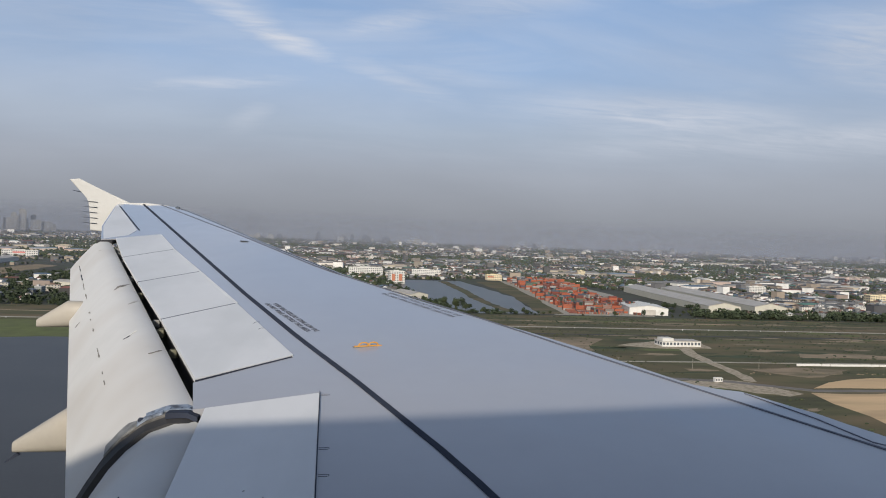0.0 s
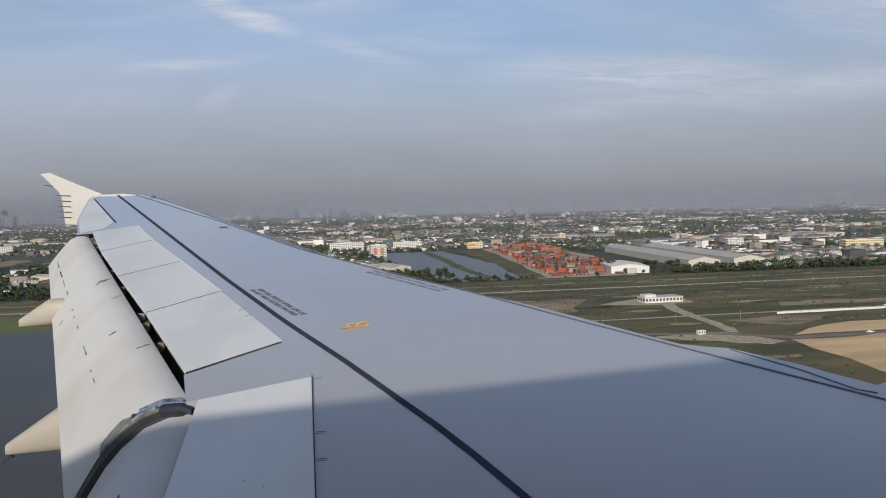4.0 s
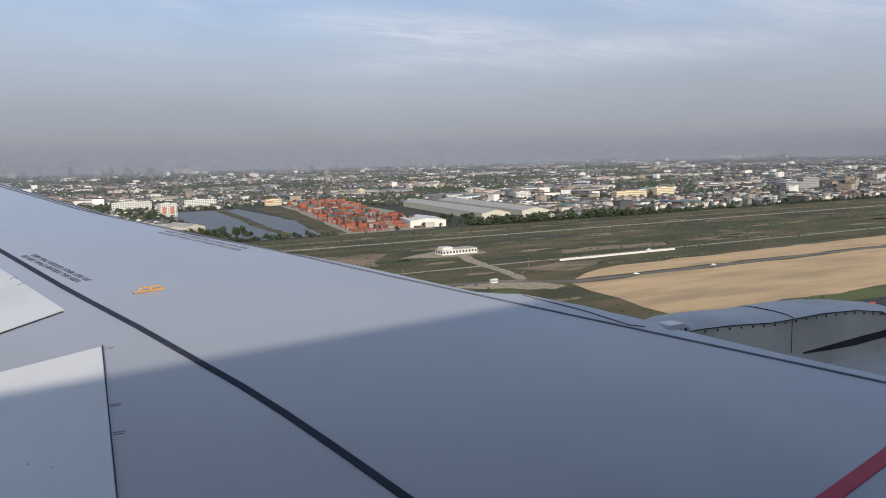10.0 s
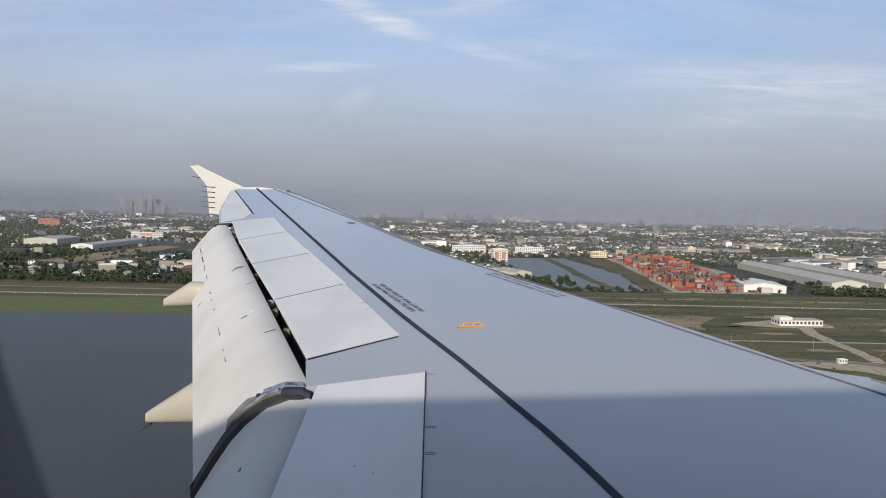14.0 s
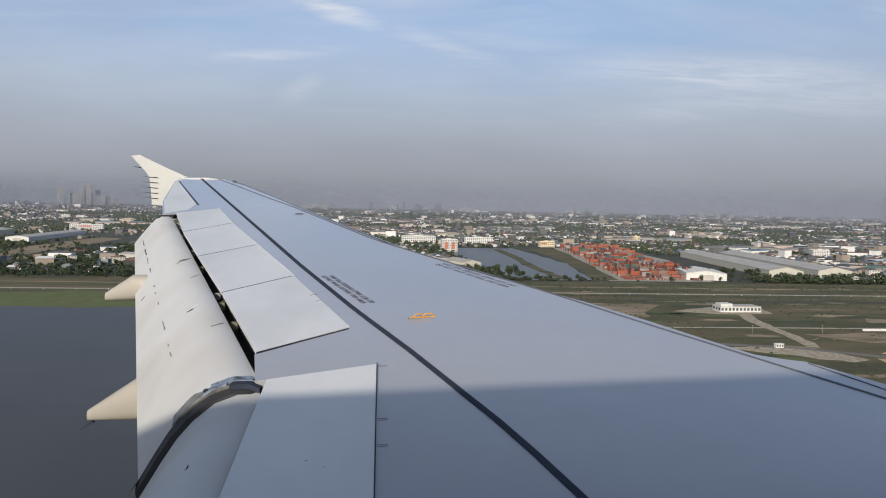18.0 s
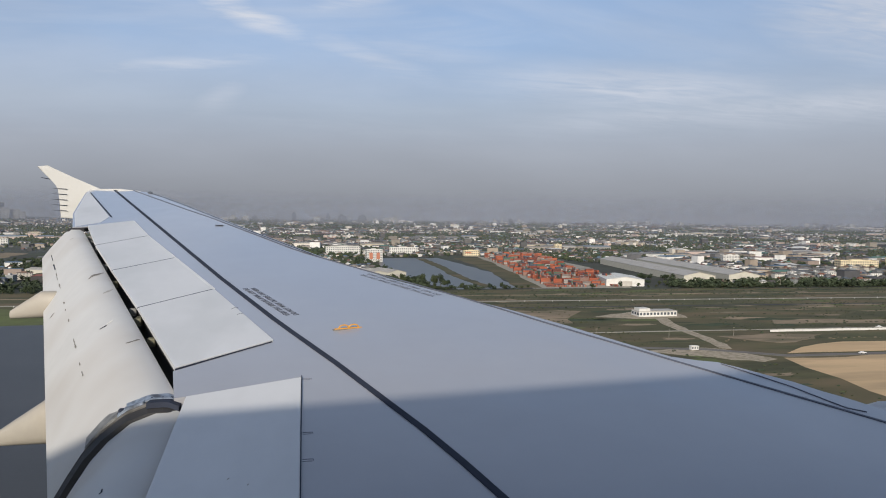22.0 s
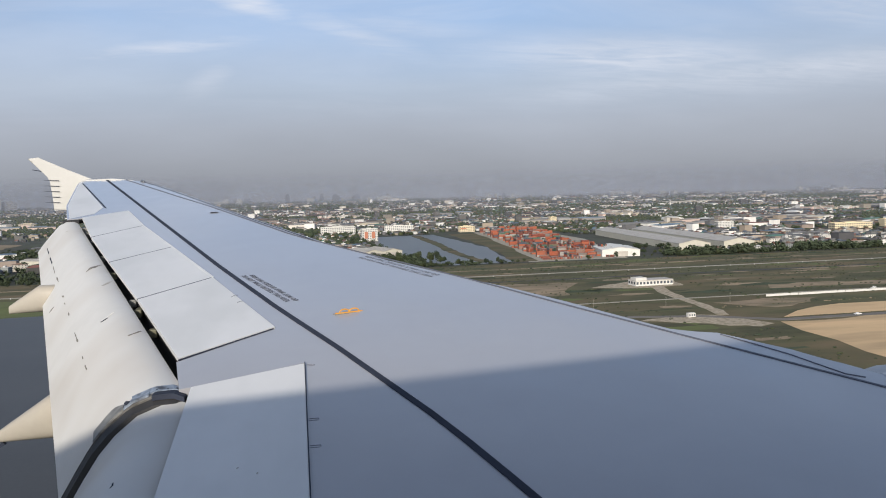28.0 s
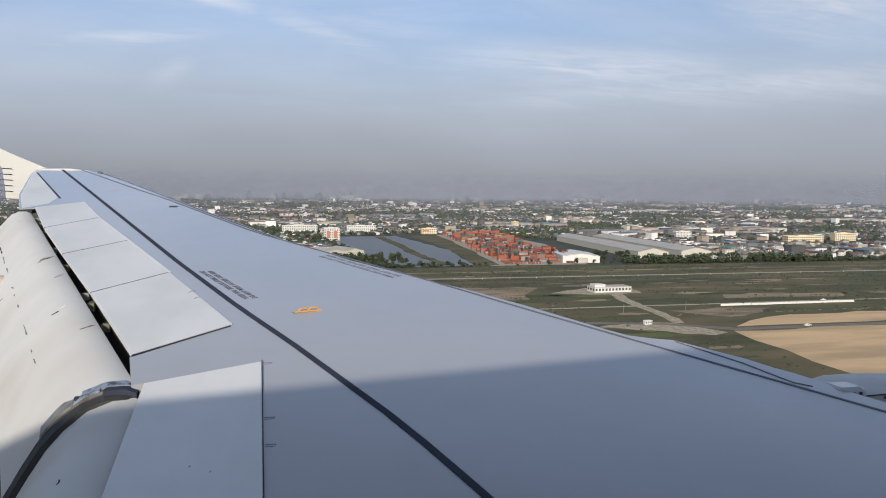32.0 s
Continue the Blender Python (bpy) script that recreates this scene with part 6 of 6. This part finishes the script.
# spoil heaps along the soil
heap_v, heap_f = [], []
total = 0
for k in range(240):
    x, y = rb.uniform(205, 460), rb.choice((rb.uniform(144, 158), rb.uniform(95, 110), rb.uniform(274, 278)))
    s_ = rb.uniform(0.25, 0.8)
    v = ico_v * (1 + rb.uniform(-0.3, 0.3, (len(ico_v), 1))) * (s_ * rb.uniform(1.2, 3.0), s_, s_ * 0.55)
    heap_v.append(v + (*P(x, y), G + 0.15))
    heap_f += [(a + total, b + total, c + total) for a, b, c in ico_f]
    total += len(ico_v)
solid("spoil_heaps", data_of("spoil_heaps", np.concatenate(heap_v), heap_f, dirt_soil), "small heaps of brown spoil beside the sand", "soil heaps", kind="stuff")

# ---- vehicles and barrels on the building site ----
car_white = material("white vehicle paint", (0.70, 0.70, 0.69), 0.35, 0.0, 0.04, 2.0)
car_red = material("red vehicle paint", (0.45, 0.05, 0.04), 0.4, 0.0, 0.06, 2.0)
car_yellow = material("yellow machine paint", (0.55, 0.33, 0.04), 0.5, 0.0, 0.1, 2.0)


def wheel_me(r, w):
    bm = bmesh.new()
    bmesh.ops.create_cone(bm, cap_ends=True, segments=14, radius1=r, radius2=r, depth=w, matrix=pose(0, 0, r, 90, 0, 0))
    bmesh.ops.bevel(bm, geom=[e for e in bm.edges if len(e.link_faces) == 2 and e.calc_face_angle(0) > 1], offset=0.05, segments=1, affect="EDGES")
    return from_bm("wheel", bm, rubber)


def side_solid(name, outline, half, mat):
    bm = bmesh.new()
    a = [bm.verts.new((x, -half, z)) for x, z in outline]
    b = [bm.verts.new((x, half, z)) for x, z in outline]
    bm.faces.new(a)
    bm.faces.new(b[::-1])
    for k in range(len(a)):
        j = (k + 1) % len(a)
        bm.faces.new((a[k], b[k], b[j], a[j]))
    bmesh.ops.recalc_face_normals(bm, faces=bm.faces)
    bmesh.ops.bevel(bm, geom=bm.edges[:], offset=0.05, segments=1, affect="EDGES")
    return from_bm(name, bm, mat)


def pickup(x, y, turn, paint, label):
    ob = thing("pickup_truck", label, "truck", at(x, y, 0.2, turn))
    part("body", side_solid("body", [(-2.6, 0.45), (2.6, 0.45), (2.6, 0.95), (1.5, 1.05), (-2.6, 1.05)], 0.9, paint), ob)
    part("cab", side_solid("cab", [(-0.6, 1.05), (1.45, 1.05), (0.75, 1.75), (-0.5, 1.75)], 0.82, paint), ob)
    part("side_window", box_me("side_window", -0.4, 0.8, -0.85, 0.85, 1.15, 1.55, window_glass), ob)
    w = wheel_me(0.38, 0.26)
    for wx in (-1.65, 1.65):
        for wy in (-0.82, 0.82):
            part("wheel", w, ob, at=Matrix.Translation((wx, wy, 0)))
    return ob


def dumper(x, y, turn, paint, label):
    ob = thing("dump_truck", label, "truck", at(x, y, 0.2, turn))
    part("chassis", box_me("chassis", -4.2, 4.0, -0.6, 0.6, 0.7, 1.05, seam), ob)
    part("cab", side_solid("cab", [(2.2, 0.8), (4.2, 0.8), (4.2, 2.0), (3.9, 3.0), (2.2, 3.0)], 1.2, paint), ob)
    part("windscreen", box_me("windscreen", 4.0, 4.12, -1.0, 1.0, 2.0, 2.75, window_glass), ob)
    part("tipper_body", side_solid("tipper_body", [(-4.4, 1.1), (1.9, 1.1), (2.1, 2.7), (-4.7, 2.5)], 1.25, paint), ob)
    w = wheel_me(0.52, 0.4)
    for wx in (-3.2, -2.0, 3.0):
        for wy in (-1.0, 1.0):
            part("wheel", w, ob, at=Matrix.Translation((wx, wy, 0)))
    return ob


def excavator(x, y, turn, label):
    ob = thing("excavator", label, "excavator", at(x, y, 0.15, turn))
    for s_ in (-1.1, 1.1):
        part("track", side_solid("track", [(-1.9, 0.1), (-1.5, 0.0), (1.5, 0.0), (1.9, 0.1), (2.0, 0.5), (1.6, 0.9), (-1.6, 0.9), (-2.0, 0.5)], 0.3, rubber), ob, at=Matrix.Translation((0, s_, 0)))
    part("house_body", side_solid("house_body", [(-2.3, 1.0), (1.2, 1.0), (1.2, 1.9), (-2.3, 2.2)], 1.3, car_yellow), ob)
    part("cab", box_me("cab", 0.1, 1.4, 0.2, 1.25, 1.0, 2.9, window_glass, 0.08), ob)
    part("boom", side_solid("boom", [(1.0, 1.4), (1.4, 1.2), (3.4, 3.9), (5.2, 4.0), (5.2, 4.4), (3.2, 4.4)], 0.22, car_yellow), ob)
    part("arm", side_solid("arm", [(5.0, 4.4), (5.4, 4.2), (5.9, 1.6), (5.6, 1.5)], 0.18, car_yellow), ob)
    part("bucket", side_solid("bucket", [(5.4, 1.7), (6.0, 1.6), (6.2, 0.9), (5.6, 0.5), (5.1, 0.8)], 0.5, seam), ob)
    return ob


pickup(290, 242, 1, car_white, "white pickup truck on a dirt road")
pickup(246, 242, 181, car_white, "white pickup truck on a dirt road")
pickup(305, 301, 2, car_white, "white pickup truck on a pale road")
dumper(262, 150, 182, car_red, "red dump truck beside the runway works")
dumper(322, 151, 6, car_white, "white and grey dump truck beside the runway works")
dumper(244, 148, 4, car_red, "red dump truck on brown soil")
excavator(232, 152, 30, "yellow excavator working beside the runway")
excavator(345, 150, 160, "yellow excavator on brown soil")
bm = bmesh.new()
bmesh.ops.create_cone(bm, cap_ends=True, segments=12, radius1=0.35, radius2=0.25, depth=1.0, matrix=pose(0, 0, 0.5))
barrel_me = from_bm("drum", bm, car_red)
bm = bmesh.new()
bmesh.ops.create_cone(bm, cap_ends=True, segments=12, radius1=0.33, radius2=0.31, depth=0.22, matrix=pose(0, 0, 0.62))
band_me = from_bm("band", bm, car_white)
drum = thing("traffic_drum", "red and white traffic drum on the sand", "traffic drum", at(222, 146, 0.2), "drums marking the works")
part("drum", barrel_me, drum)
part("band", band_me, drum)
for k in range(1, 26):
    copy_thing(drum, at(222 + 4.6 * k + rb.uniform(-0.6, 0.6), 146 + 1.5 * math.sin(k * 0.5), 0.2))
# white posts along the perimeter road
post = solid("marker_post", box_me("marker_post", -0.22, 0.22, -0.22, 0.22, 0, 1.4, white_wall, 0.05), "short white marker post beside the perimeter road", "post", at(-420, 416, 0.1), "posts along the road")
for k in range(1, 60):
    copy_thing(post, at(-420 + 17 * k, 416, 0.1))

# a site cabin and tall poles beside the gravel
block("site_cabin", 186, 258, 5.5, 2.8, 2.7, 1, 3, white_wall, "small white site cabin on gravel", 4, parapet=0.15, stair=False)
def pole(x, y):
    ob = thing("utility_pole", "thin pale concrete pole with a crossarm in the grass", "pole", at(x, y, 0.06), "poles across the field")
    bm = bmesh.new()
    bmesh.ops.create_cone(bm, cap_ends=True, segments=8, radius1=0.11, radius2=0.07, depth=7.0, matrix=pose(0, 0, 3.5))
    part("shaft", from_bm("shaft", bm, concrete), ob)
    part("crossarm", box_me("crossarm", -0.9, 0.9, -0.05, 0.05, 6.6, 6.7, concrete, 0.02), ob)


for k in range(4):
    pole(128 + 31 * k, 287 + 2 * math.sin(k * 2.1))
